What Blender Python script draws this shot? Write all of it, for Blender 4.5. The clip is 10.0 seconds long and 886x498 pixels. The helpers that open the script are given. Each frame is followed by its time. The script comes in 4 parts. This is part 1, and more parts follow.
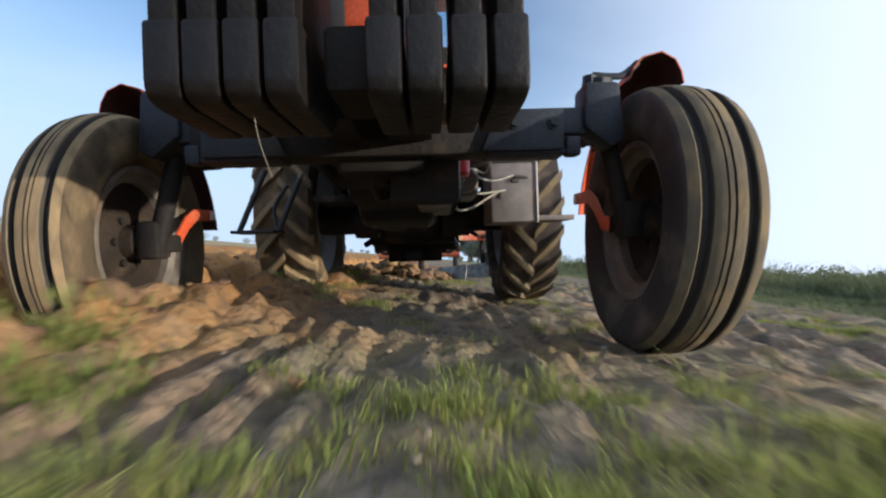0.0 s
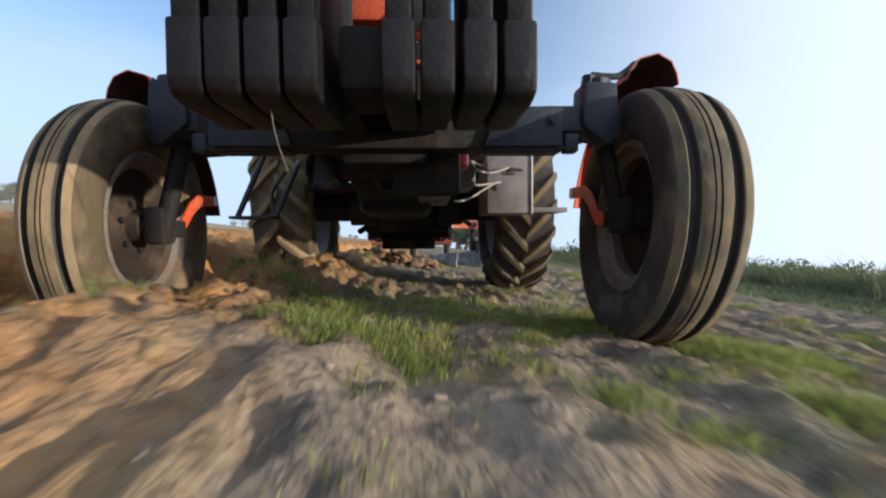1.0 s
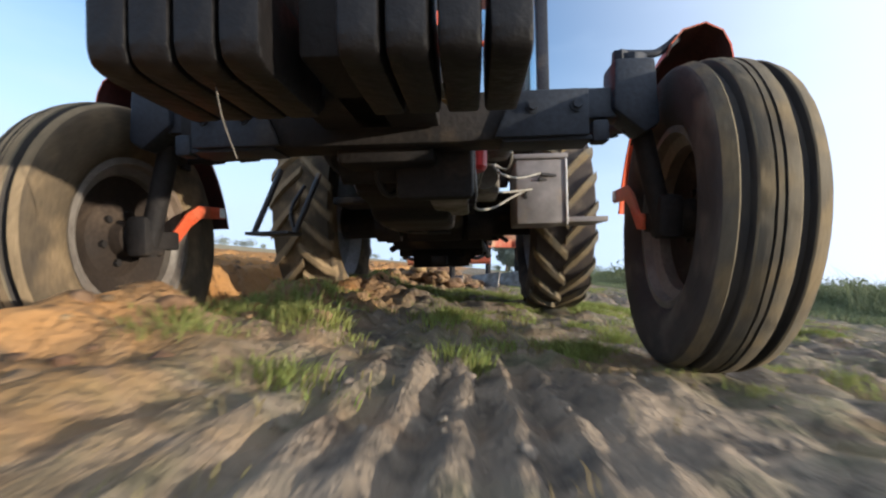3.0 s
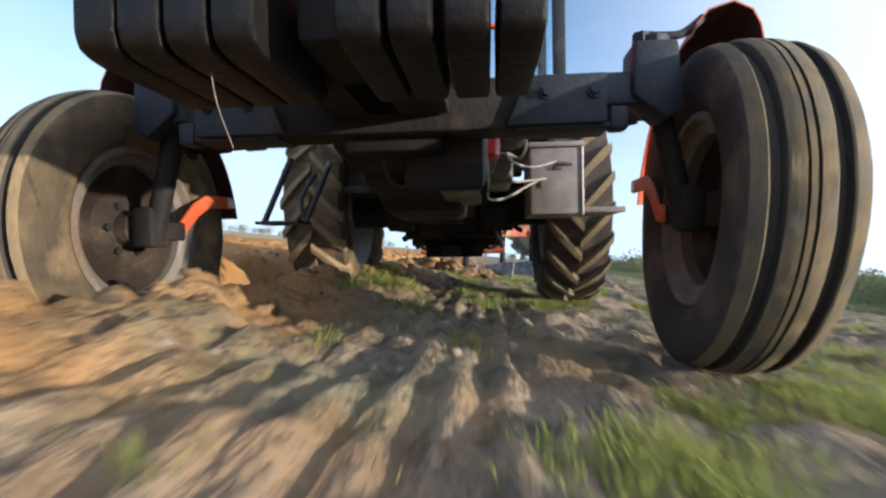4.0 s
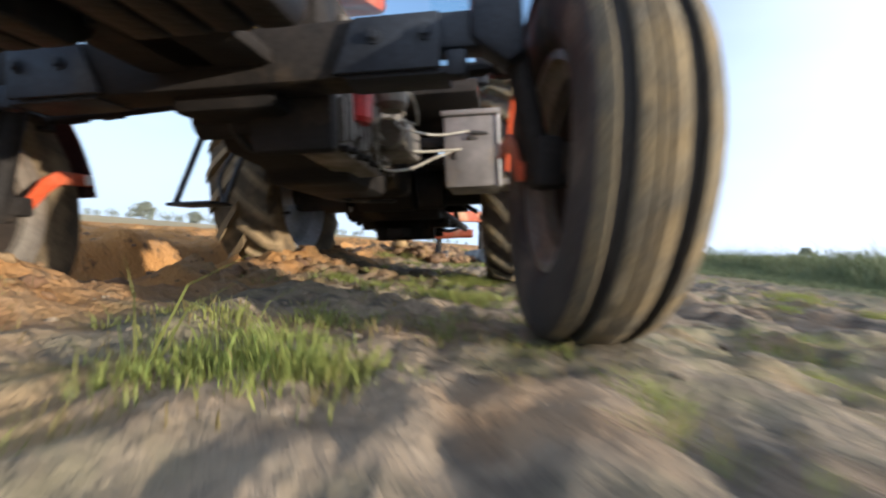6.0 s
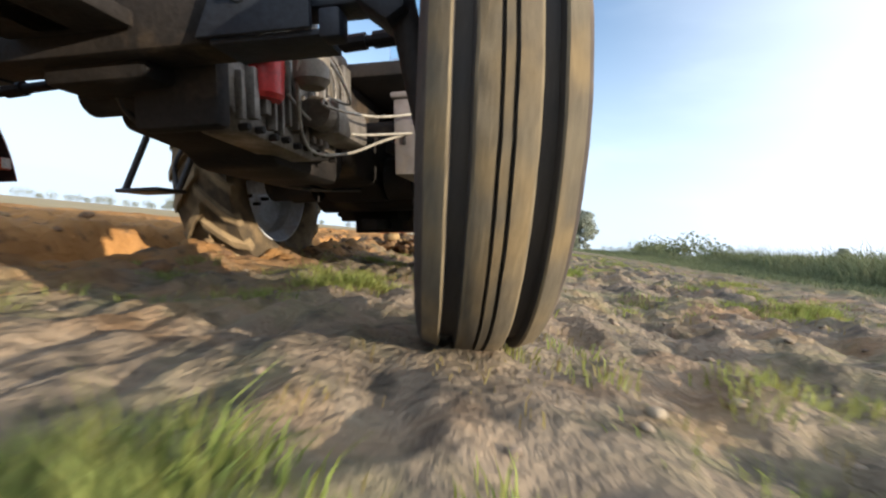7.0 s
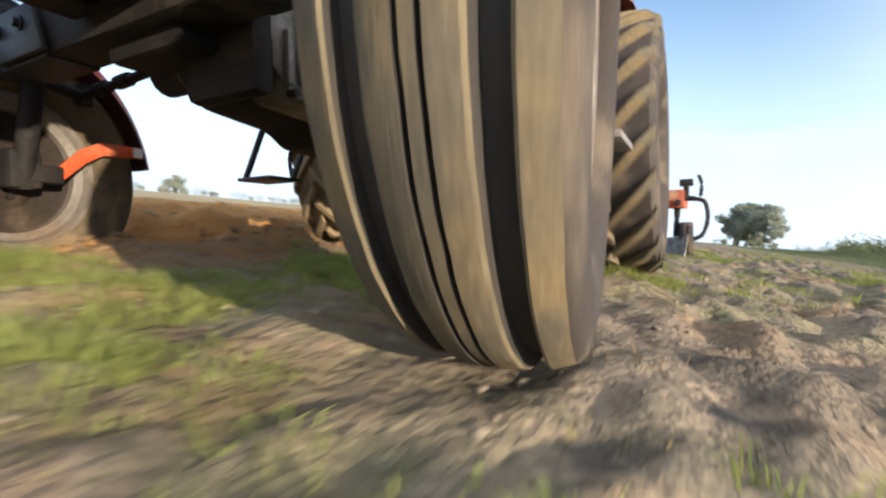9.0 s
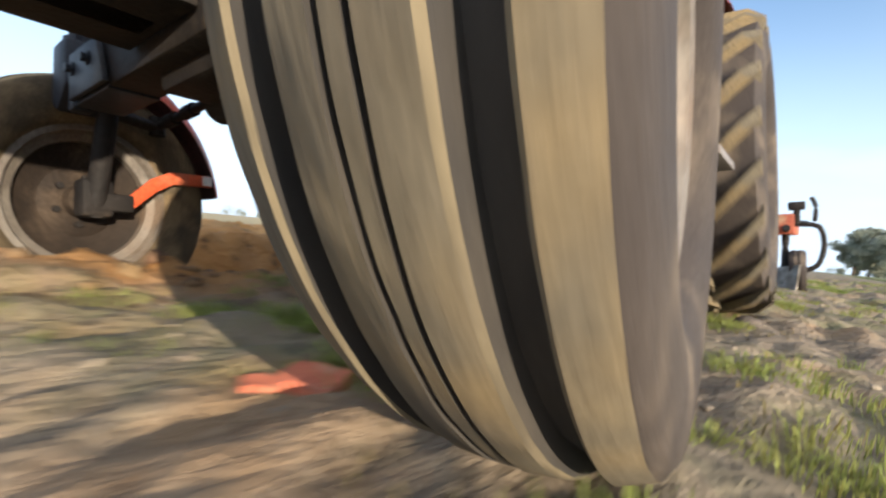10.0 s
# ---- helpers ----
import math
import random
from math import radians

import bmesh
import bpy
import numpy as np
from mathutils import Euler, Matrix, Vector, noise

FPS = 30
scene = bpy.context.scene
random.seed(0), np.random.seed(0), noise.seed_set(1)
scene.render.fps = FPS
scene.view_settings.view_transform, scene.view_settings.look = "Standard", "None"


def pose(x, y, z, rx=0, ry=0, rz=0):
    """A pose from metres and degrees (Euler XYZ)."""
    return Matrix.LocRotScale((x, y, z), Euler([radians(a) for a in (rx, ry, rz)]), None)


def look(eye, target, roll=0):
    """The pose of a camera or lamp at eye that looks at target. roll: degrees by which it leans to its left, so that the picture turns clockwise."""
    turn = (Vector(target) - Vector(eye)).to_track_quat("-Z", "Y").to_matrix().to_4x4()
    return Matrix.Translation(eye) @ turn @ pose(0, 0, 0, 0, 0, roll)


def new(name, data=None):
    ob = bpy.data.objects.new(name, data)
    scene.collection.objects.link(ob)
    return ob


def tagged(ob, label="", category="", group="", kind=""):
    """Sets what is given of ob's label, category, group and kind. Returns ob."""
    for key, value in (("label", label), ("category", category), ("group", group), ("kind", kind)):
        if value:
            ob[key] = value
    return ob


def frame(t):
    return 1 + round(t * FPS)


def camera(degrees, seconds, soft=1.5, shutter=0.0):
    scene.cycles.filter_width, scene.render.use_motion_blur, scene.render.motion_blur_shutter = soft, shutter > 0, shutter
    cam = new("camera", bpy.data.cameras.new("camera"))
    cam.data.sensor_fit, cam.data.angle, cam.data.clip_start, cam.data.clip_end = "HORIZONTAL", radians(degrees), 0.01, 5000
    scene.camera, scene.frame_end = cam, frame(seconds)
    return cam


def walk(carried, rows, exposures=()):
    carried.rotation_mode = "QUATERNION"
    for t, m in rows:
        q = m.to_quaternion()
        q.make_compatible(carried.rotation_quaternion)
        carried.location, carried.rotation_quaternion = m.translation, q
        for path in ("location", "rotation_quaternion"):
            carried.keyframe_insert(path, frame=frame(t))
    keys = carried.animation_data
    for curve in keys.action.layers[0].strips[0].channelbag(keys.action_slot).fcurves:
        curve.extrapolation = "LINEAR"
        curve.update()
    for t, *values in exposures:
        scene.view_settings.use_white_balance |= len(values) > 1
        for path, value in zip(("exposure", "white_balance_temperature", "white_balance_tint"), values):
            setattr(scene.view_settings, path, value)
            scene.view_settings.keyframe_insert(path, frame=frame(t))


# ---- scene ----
SECONDS = 10.0
SPEED = 1.15

# The camera's way beside the tractor: seconds, eye, target, roll, in a frame that rides with the tractor
PATH = [
    (0, (0.130, -1.434, 0.392), (0.174, 0.566, 0.383), -1.7),
    (0.5, (0.114, -1.477, 0.406), (0.217, 0.519, 0.363), -1.5),
    (0.8, (0.094, -1.470, 0.425), (0.175, 0.527, 0.350), -0.6),
    (1, (0.092, -1.484, 0.407), (0.184, 0.513, 0.341), -0.5),
    (1.5, (0.111, -1.482, 0.405), (0.176, 0.515, 0.317), -0.8),
    (2, (0.141, -1.414, 0.361), (0.065, 0.583, 0.296), -1.3),
    (2.2, (0.147, -1.359, 0.357), (0.022, 0.636, 0.397), -1.6),
    (3.3, (0.233, -1.256, 0.367), (0.127, 0.741, 0.386), -1.1),
    (3.5, (0.208, -1.242, 0.375), (0.135, 0.757, 0.366), -1.5),
    (3.8, (0.222, -1.227, 0.375), (0.010, 0.761, 0.420), -1.5),
    (4, (0.226, -1.237, 0.375), (0.046, 0.755, 0.359), -0.9),
    (4.5, (0.208, -1.260, 0.338), (0.045, 0.733, 0.309), -1.2),
    (5, (0.318, -1.261, 0.337), (0.144, 0.730, 0.239), -2.8),
    (5.2, (0.335, -1.256, 0.334), (0.072, 0.723, 0.209), -3.0),
    (5.5, (0.403, -1.209, 0.320), (0.068, 0.760, 0.218), -2.0),
    (6, (0.627, -1.083, 0.300), (0.398, 0.903, 0.252), -2.0),
    (6.2, (0.753, -1.135, 0.262), (0.595, 0.858, 0.192), -3.4),
    (7.3, (0.948, -0.825, 0.281), (0.547, 1.134, 0.224), -0.3),
    (7.5, (0.946, -0.801, 0.272), (0.537, 1.156, 0.247), 0.3),
    (8, (0.956, -0.663, 0.290), (0.422, 1.264, 0.310), -1.3),
    (8.5, (0.950, -0.644, 0.250), (0.198, 1.209, 0.246), -2.6),
    (9, (1.022, -0.616, 0.231), (0.093, 1.154, 0.164), -1.0),
    (9.5, (0.998, -0.465, 0.204), (-0.050, 1.236, 0.309), -0.3),
    (10, (0.991, -0.465, 0.250), (-0.211, 1.133, 0.290), -0.4),
]
# The riding frame leans into the furrow; it turns about the foot of the wheel on the land
LEAN = pose(0, 0, 0, 1.35, -6.4, 0)


def ride(t):
    return Matrix.Translation((0.92, -SPEED * t, 0.0)) @ LEAN @ Matrix.Translation((-0.816, -0.032, -0.060))


def smooth_row(t):
    """The camera's row at any time, on a smooth curve through PATH."""
    times = [r[0] for r in PATH]
    table = np.array([[*r[1], *r[2], r[3]] for r in PATH])
    i = max(0, min(len(times) - 2, int(np.searchsorted(times, t, side="right")) - 1))

    def slope(k):
        a, b = max(0, k - 1), min(len(times) - 1, k + 1)
        return (table[b] - table[a]) / (times[b] - times[a])

    h = times[i + 1] - times[i]
    s = (t - times[i]) / h
    row = ((2 * s**3 - 3 * s**2 + 1) * table[i] + (s**3 - 2 * s**2 + s) * h * slope(i)
           + (3 * s**2 - 2 * s**3) * table[i + 1] + (s**3 - s**2) * h * slope(i + 1))
    return look(row[:3], row[3:6], row[6])


TIMES = [k / 10 for k in range(101)]
cam = camera(85.5, SECONDS, soft=2.2, shutter=0.6)
walk(cam, [(t, ride(t) @ smooth_row(t)) for t in TIMES], exposures=[(0, 0.83, 5700, 10), (2, 0.91, 5700, 10), (4, 1.17, 5650, 10), (5.5, 1.25, 5650, 10), (7, 1.3, 6100, 10), (8.5, 1.4, 6150, 10), (10, 1.42, 6100, 10)])

# ---- light ----
SUN_AZ, SUN_EL = 112.0, 11.5
world = bpy.data.worlds.new("world")
scene.world = world
world.use_nodes = True
wn = world.node_tree.nodes
wl = world.node_tree.links
sky = wn.new("ShaderNodeTexSky")
sky.sky_type, sky.sun_disc = "NISHITA", False
sky.sun_elevation, sky.sun_rotation = radians(SUN_EL), radians(SUN_AZ)
sky.air_density, sky.dust_density, sky.ozone_density = 1.0, 1.2, 2.0
# thin haze: whitens the sky low down and towards the sun, with faint cloud streaks
geo = wn.new("ShaderNodeTexCoord")
away = Vector((math.sin(radians(SUN_AZ)) * math.cos(radians(SUN_EL)), math.cos(radians(SUN_AZ)) * math.cos(radians(SUN_EL)), math.sin(radians(SUN_EL))))


def sky_math(op, *values):
    x = wn.new("ShaderNodeMath")
    x.operation = op
    for k, v in enumerate(values):
        if isinstance(v, (int, float)):
            x.inputs[k].default_value = v
        else:
            wl.new(v, x.inputs[k])
    return x.outputs[0]


def sky_span(v, a, b, lo, hi):
    x = wn.new("ShaderNodeMapRange")
    x.interpolation_type = "SMOOTHSTEP"
    for k, value in enumerate((a, b, lo, hi)):
        x.inputs[k + 1].default_value = value
    wl.new(v, x.inputs[0])
    return x.outputs[0]


parts = wn.new("ShaderNodeSeparateXYZ")
wl.new(geo.outputs["Generated"], parts.inputs[0])
toward = wn.new("ShaderNodeVectorMath")
toward.operation = "DOT_PRODUCT"
wl.new(geo.outputs["Generated"], toward.inputs[0])
toward.inputs[1].default_value = away
low = sky_span(parts.outputs[2], 0.0, 0.46, 0.95, 0.06)
glare = sky_span(toward.outputs["Value"], -0.25, 0.5, 0.0, 1.0)
squash = wn.new("ShaderNodeMapping")
squash.inputs["Scale"].default_value = (1.0, 1.0, 3.5)
wl.new(geo.outputs["Generated"], squash.inputs[0])
streaks = wn.new("ShaderNodeTexNoise")
streaks.inputs["Scale"].default_value, streaks.inputs["Detail"].default_value = 2.6, 6.0
wl.new(squash.outputs[0], streaks.inputs["Vector"])
cloud_amount = sky_math("MULTIPLY", sky_span(streaks.outputs[0], 0.45, 0.75, 0.0, 0.5), sky_span(parts.outputs[2], 0.03, 0.25, 1.0, 0.4))


def veil(amount, under, colour):
    x = wn.new("ShaderNodeMix")
    x.data_type, x.clamp_factor = "RGBA", True
    wl.new(amount, x.inputs[0])
    wl.new(under, x.inputs[6])
    x.inputs[7].default_value = colour
    return x.outputs[2]


hazy = veil(sky_math("ADD", low, cloud_amount), sky.outputs[0], (3.3, 3.85, 4.45, 1))
hazy = veil(glare, hazy, (4.7, 4.9, 5.2, 1))
wl.new(hazy, wn["Background"].inputs[0])
wn["Background"].inputs[1].default_value = 0.12
sun_data = bpy.data.lights.new("sun", "SUN")
sun_data.energy, sun_data.angle, sun_data.color = 3.3, radians(0.9), (1.0, 0.82, 0.59)
sun = new("sun", sun_data)
sun.matrix_world = look(away * 30, (0, 0, 0))


# ---- materials ----
def material(name, colours, rough=0.8, metal=0.0, scale=8.0, fine=90.0, bump=0.2, dust=None, dust_amount=0.0, dust_scale=5.0, space="Object", stretch=(1, 1, 1), per_island=0.0, shine=0.5, leafy=0.0):
    """A surface of mixed colours at two scales, with fine relief and, if asked, dust in patches."""
    m = bpy.data.materials.new(name)
    m.use_nodes = True
    n, l = m.node_tree.nodes, m.node_tree.links
    bsdf = n["Principled BSDF"]
    co = n.new("ShaderNodeTexCoord")
    mp = n.new("ShaderNodeMapping")
    mp.inputs["Scale"].default_value = stretch
    l.new(co.outputs[space], mp.inputs[0])

    def cloud(sc, detail=6.0):
        t = n.new("ShaderNodeTexNoise")
        t.inputs["Scale"].default_value, t.inputs["Detail"].default_value = sc, detail
        l.new(mp.outputs[0], t.inputs["Vector"])
        return t

    broad, grain = cloud(scale), cloud(fine, 4.0)
    ramp = n.new("ShaderNodeValToRGB")
    ramp.color_ramp.elements[0].position, ramp.color_ramp.elements[1].position = 0.32, 0.68
    for k, c in enumerate(colours):
        el = ramp.color_ramp.elements[k] if k < 2 else ramp.color_ramp.elements.new(0.5)
        el.color = (*c, 1)
    l.new(broad.outputs[0], ramp.inputs[0])
    colour = ramp.outputs[0]

    def mix(fac, a, b, mode="MIX"):
        x = n.new("ShaderNodeMix")
        x.data_type, x.blend_type = "RGBA", mode
        if isinstance(fac, float):
            x.inputs[0].default_value = fac
        else:
            l.new(fac, x.inputs[0])
        l.new(a, x.inputs[6])
        if isinstance(b, tuple):
            x.inputs[7].default_value = (*b, 1)
        else:
            l.new(b, x.inputs[7])
        return x.outputs[2]

    def span(v, a, b, lo, hi):
        x = n.new("ShaderNodeMapRange")
        for k, value in enumerate((a, b, lo, hi)):
            x.inputs[k + 1].default_value = value
        l.new(v, x.inputs[0])
        return x.outputs[0]

    if dust:
        colour = mix(span(cloud(dust_scale).outputs[0], 0.62 - 0.5 * dust_amount, 0.72 - 0.3 * dust_amount, 0.0, min(1.0, 0.35 + dust_amount)), colour, dust)
    g = n.new("ShaderNodeHueSaturation")
    l.new(colour, g.inputs["Color"])
    l.new(span(grain.outputs[0], 0.3, 0.7, 0.78, 1.22), g.inputs["Value"])
    colour = g.outputs[0]
    if per_island:
        geo = n.new("ShaderNodeNewGeometry")
        g2 = n.new("ShaderNodeHueSaturation")
        l.new(colour, g2.inputs["Color"])
        l.new(span(geo.outputs["Random Per Island"], 0, 1, 1 - per_island, 1 + per_island), g2.inputs["Value"])
        l.new(span(geo.outputs["Random Per Island"], 0, 1, 0.5 - 0.05 * per_island, 0.5 + 0.05 * per_island), g2.inputs["Hue"])
        colour = g2.outputs[0]
    l.new(colour, bsdf.inputs["Base Color"])
    l.new(span(broad.outputs[0], 0.3, 0.7, max(0.05, rough - 0.1), min(1.0, rough + 0.1)), bsdf.inputs["Roughness"])
    bsdf.inputs["Metallic"].default_value = metal
    bsdf.inputs["Specular IOR Level"].default_value = shine
    if bump:
        b = n.new("ShaderNodeBump")
        b.inputs["Strength"].default_value, b.inputs["Distance"].default_value = bump, 0.006
        l.new(grain.outputs[0], b.inputs["Height"])
        l.new(b.outputs[0], bsdf.inputs["Normal"])
    if leafy:
        through_leaf = n.new("ShaderNodeBsdfTranslucent")
        l.new(colour, through_leaf.inputs["Color"])
        both = n.new("ShaderNodeMixShader")
        both.inputs[0].default_value = leafy
        l.new(bsdf.outputs[0], both.inputs[1])
        l.new(through_leaf.outputs[0], both.inputs[2])
        l.new(both.outputs[0], n["Material Output"].inputs["Surface"])
    return m


DUST = (0.36, 0.27, 0.16)
SAND = (0.42, 0.31, 0.19)
TYRE = material("dusty_rubber", [(0.036, 0.030, 0.029), (0.068, 0.056, 0.048)], rough=0.8, scale=6, fine=160, bump=0.35, dust=(0.17, 0.135, 0.10), dust_amount=0.2, dust_scale=7, shine=0.22)
TREAD = material("dusty_tread", [(0.135, 0.115, 0.080), (0.092, 0.080, 0.062)], rough=0.9, scale=9, fine=140, bump=0.4, dust=(0.20, 0.148, 0.078), dust_amount=0.36, dust_scale=11, shine=0.22)
TREAD_SANDY = material("sandy_tread", [(0.27, 0.20, 0.115), (0.17, 0.13, 0.08)], rough=0.9, scale=7, fine=120, bump=0.5, dust=(0.34, 0.25, 0.14), dust_amount=0.35, dust_scale=9, shine=0.22)
TYRE_SANDY = material("sandy_sidewall", [(0.11, 0.083, 0.05), (0.055, 0.045, 0.034)], rough=0.9, scale=7, fine=120, bump=0.4, dust=(0.25, 0.18, 0.10), dust_amount=0.3, dust_scale=8, shine=0.22)
TREAD_EDGE = material("scuffed_rib_edge", [(0.20, 0.165, 0.105), (0.12, 0.10, 0.07)], rough=0.9, scale=12, fine=120, bump=0.5, shine=0.22)
GROOVE = material("dark_groove_rubber", [(0.028, 0.026, 0.025), (0.055, 0.047, 0.038)], rough=0.9, scale=12, fine=150, bump=0.3)
RIM = material("dusty_cream_rim", [(0.19, 0.17, 0.145), (0.085, 0.07, 0.058)], rough=0.5, scale=9, fine=90, bump=0.15, dust=(0.17, 0.12, 0.08), dust_amount=0.3)
RIM_REAR = material("dusty_grey_rim", [(0.50, 0.53, 0.58), (0.36, 0.37, 0.39)], rough=0.5, scale=6, fine=70, bump=0.15, dust=DUST, dust_amount=0.15)
IRON = material("black_cast_iron", [(0.010, 0.0095, 0.010), (0.026, 0.022, 0.020)], rough=0.7, scale=7, fine=70, bump=0.35, dust=(0.14, 0.10, 0.06), dust_amount=0.06, dust_scale=4, shine=0.22)
WEIGHT = material("rusty_cast_iron", [(0.0045, 0.0042, 0.0046), (0.010, 0.008, 0.0075)], rough=0.5, scale=5, fine=45, bump=0.5, dust=(0.085, 0.05, 0.028), dust_amount=0.12, dust_scale=5, shine=0.3)
STEEL = material("blue_grey_paint", [(0.027, 0.033, 0.045), (0.018, 0.021, 0.029)], rough=0.55, scale=6, fine=90, bump=0.2, dust=(0.12, 0.10, 0.075), dust_amount=0.06, shine=0.25)
# dirty brown disc, darkened further: shade inside the wheel put into its colour
SHADED_DISC = material("shaded_brown_disc", [(0.019, 0.014, 0.011), (0.036, 0.026, 0.019)], rough=0.75, scale=8, fine=80, bump=0.3, dust=(0.11, 0.08, 0.055), dust_amount=0.1, shine=0.22)
BLACKPAINT = material("black_paint", [(0.009, 0.009, 0.011), (0.022, 0.020, 0.020)], rough=0.5, scale=8, fine=90, bump=0.15, dust=DUST, dust_amount=0.1)
ORANGE = material("orange_paint", [(0.60, 0.10, 0.03), (0.50, 0.075, 0.025)], rough=0.5, scale=7, fine=90, bump=0.1, dust=DUST, dust_amount=0.1)
PLOUGHPAINT = material("dull_orange_paint", [(0.36, 0.085, 0.04), (0.26, 0.06, 0.03)], rough=0.65, scale=7, fine=60, bump=0.15, dust=DUST, dust_amount=0.3)
REDFENDER = material("faded_red_paint", [(0.26, 0.03, 0.026), (0.19, 0.026, 0.024)], rough=0.55, scale=6, fine=80, bump=0.15, dust=DUST, dust_amount=0.12)
# dark red of the mudguard insides: shade under the arch put into the colour
FENDER_SHADE = material("shaded_underside", [(0.075, 0.016, 0.013), (0.035, 0.013, 0.011)], rough=0.8, scale=6, fine=80, bump=0.3)
REDPAINT = material("red_filter_paint", [(0.55, 0.035, 0.03), (0.42, 0.03, 0.03)], rough=0.35, scale=9, fine=90, bump=0.05, dust=DUST, dust_amount=0.12)
FILTER = material("dusty_filter", [(0.17, 0.145, 0.11), (0.10, 0.085, 0.065)], rough=0.5, scale=9, fine=90, bump=0.1)
GREYBOX = material("grey_box_paint", [(0.20, 0.185, 0.18), (0.15, 0.137, 0.13)], rough=0.6, scale=5, fine=18, bump=0.04, dust=DUST, dust_amount=0.15)
ALLOY = material("oily_alloy", [(0.24, 0.22, 0.20), (0.09, 0.08, 0.065)], rough=0.5, metal=0.4, scale=11, fine=90, bump=0.3, dust=(0.10, 0.08, 0.05), dust_amount=0.3)
PIPE = material("pale_hose", [(0.32, 0.30, 0.25), (0.20, 0.18, 0.15)], rough=0.5, scale=14, fine=90, bump=0.1)
# lens yellow, which also stands in for sunlight on a bracket
LENS_AND_SUNLIT = material("yellow_lens_and_sunlit_patch", [(0.34, 0.25, 0.11), (0.22, 0.15, 0.06)], rough=0.3, scale=14, fine=90, bump=0.05)
WHITE = material("white_reflector", [(0.75, 0.75, 0.74), (0.6, 0.58, 0.55)], rough=0.35, scale=20, fine=120, bump=0.05)
SOIL = material("turned_soil", [(0.22, 0.135, 0.07), (0.29, 0.19, 0.10), (0.15, 0.095, 0.055)], rough=0.95, scale=3, fine=45, bump=0.8, space="Object", per_island=0.25, shine=0.22)
LANDSOIL = material("trodden_soil", [(0.20, 0.165, 0.125), (0.27, 0.22, 0.165)], rough=0.95, scale=3, fine=45, bump=0.8, per_island=0.2, shine=0.22)
GRASS = material("green_grass", [(0.18, 0.23, 0.055), (0.33, 0.335, 0.11)], rough=0.7, scale=3, fine=30, bump=0.0, per_island=0.35, shine=0.22, leafy=0.45)
DRYGRASS = material("dry_grass", [(0.30, 0.24, 0.11), (0.20, 0.17, 0.07)], rough=0.8, scale=3, fine=30, bump=0.0, per_island=0.3, shine=0.22, leafy=0.45)
WEED = material("weed_leaves", [(0.115, 0.14, 0.07), (0.165, 0.18, 0.095)], rough=0.8, scale=1, fine=9, bump=0.0, per_island=0.35, leafy=0.45)
# leaf green paled towards grey: the haze of distance is put into the colour
HAZED_LEAF = material("hazed_tree_leaves", [(0.28, 0.31, 0.25), (0.34, 0.36, 0.29)], rough=0.8, scale=0.6, fine=6, bump=0.0, per_island=0.3, leafy=0.45)
BARK = material("grey_bark", [(0.16, 0.13, 0.10), (0.09, 0.07, 0.055)], rough=0.9, scale=4, fine=20, bump=0.5)
STONE = material("dark_field_stone", [(0.06, 0.048, 0.04), (0.10, 0.08, 0.065)], rough=0.7, scale=20, fine=120, bump=0.3, dust=SAND, dust_amount=0.02, dust_scale=20)
BRICK = material("red_brick", [(0.55, 0.17, 0.09), (0.44, 0.12, 0.07)], rough=0.9, scale=20, fine=90, bump=0.5, dust=SAND, dust_amount=0.15, dust_scale=30)


def glass_material():
    m = bpy.data.materials.new("cab_glass")
    m.use_nodes = True
    b = m.node_tree.nodes["Principled BSDF"]
    b.inputs["Base Color"].default_value = (0.75, 0.88, 0.92, 1)
    b.inputs["Roughness"].default_value = 0.03
    b.inputs["Transmission Weight"].default_value = 1.0
    b.inputs["IOR"].default_value = 1.3
    return m


GLASS = glass_material()


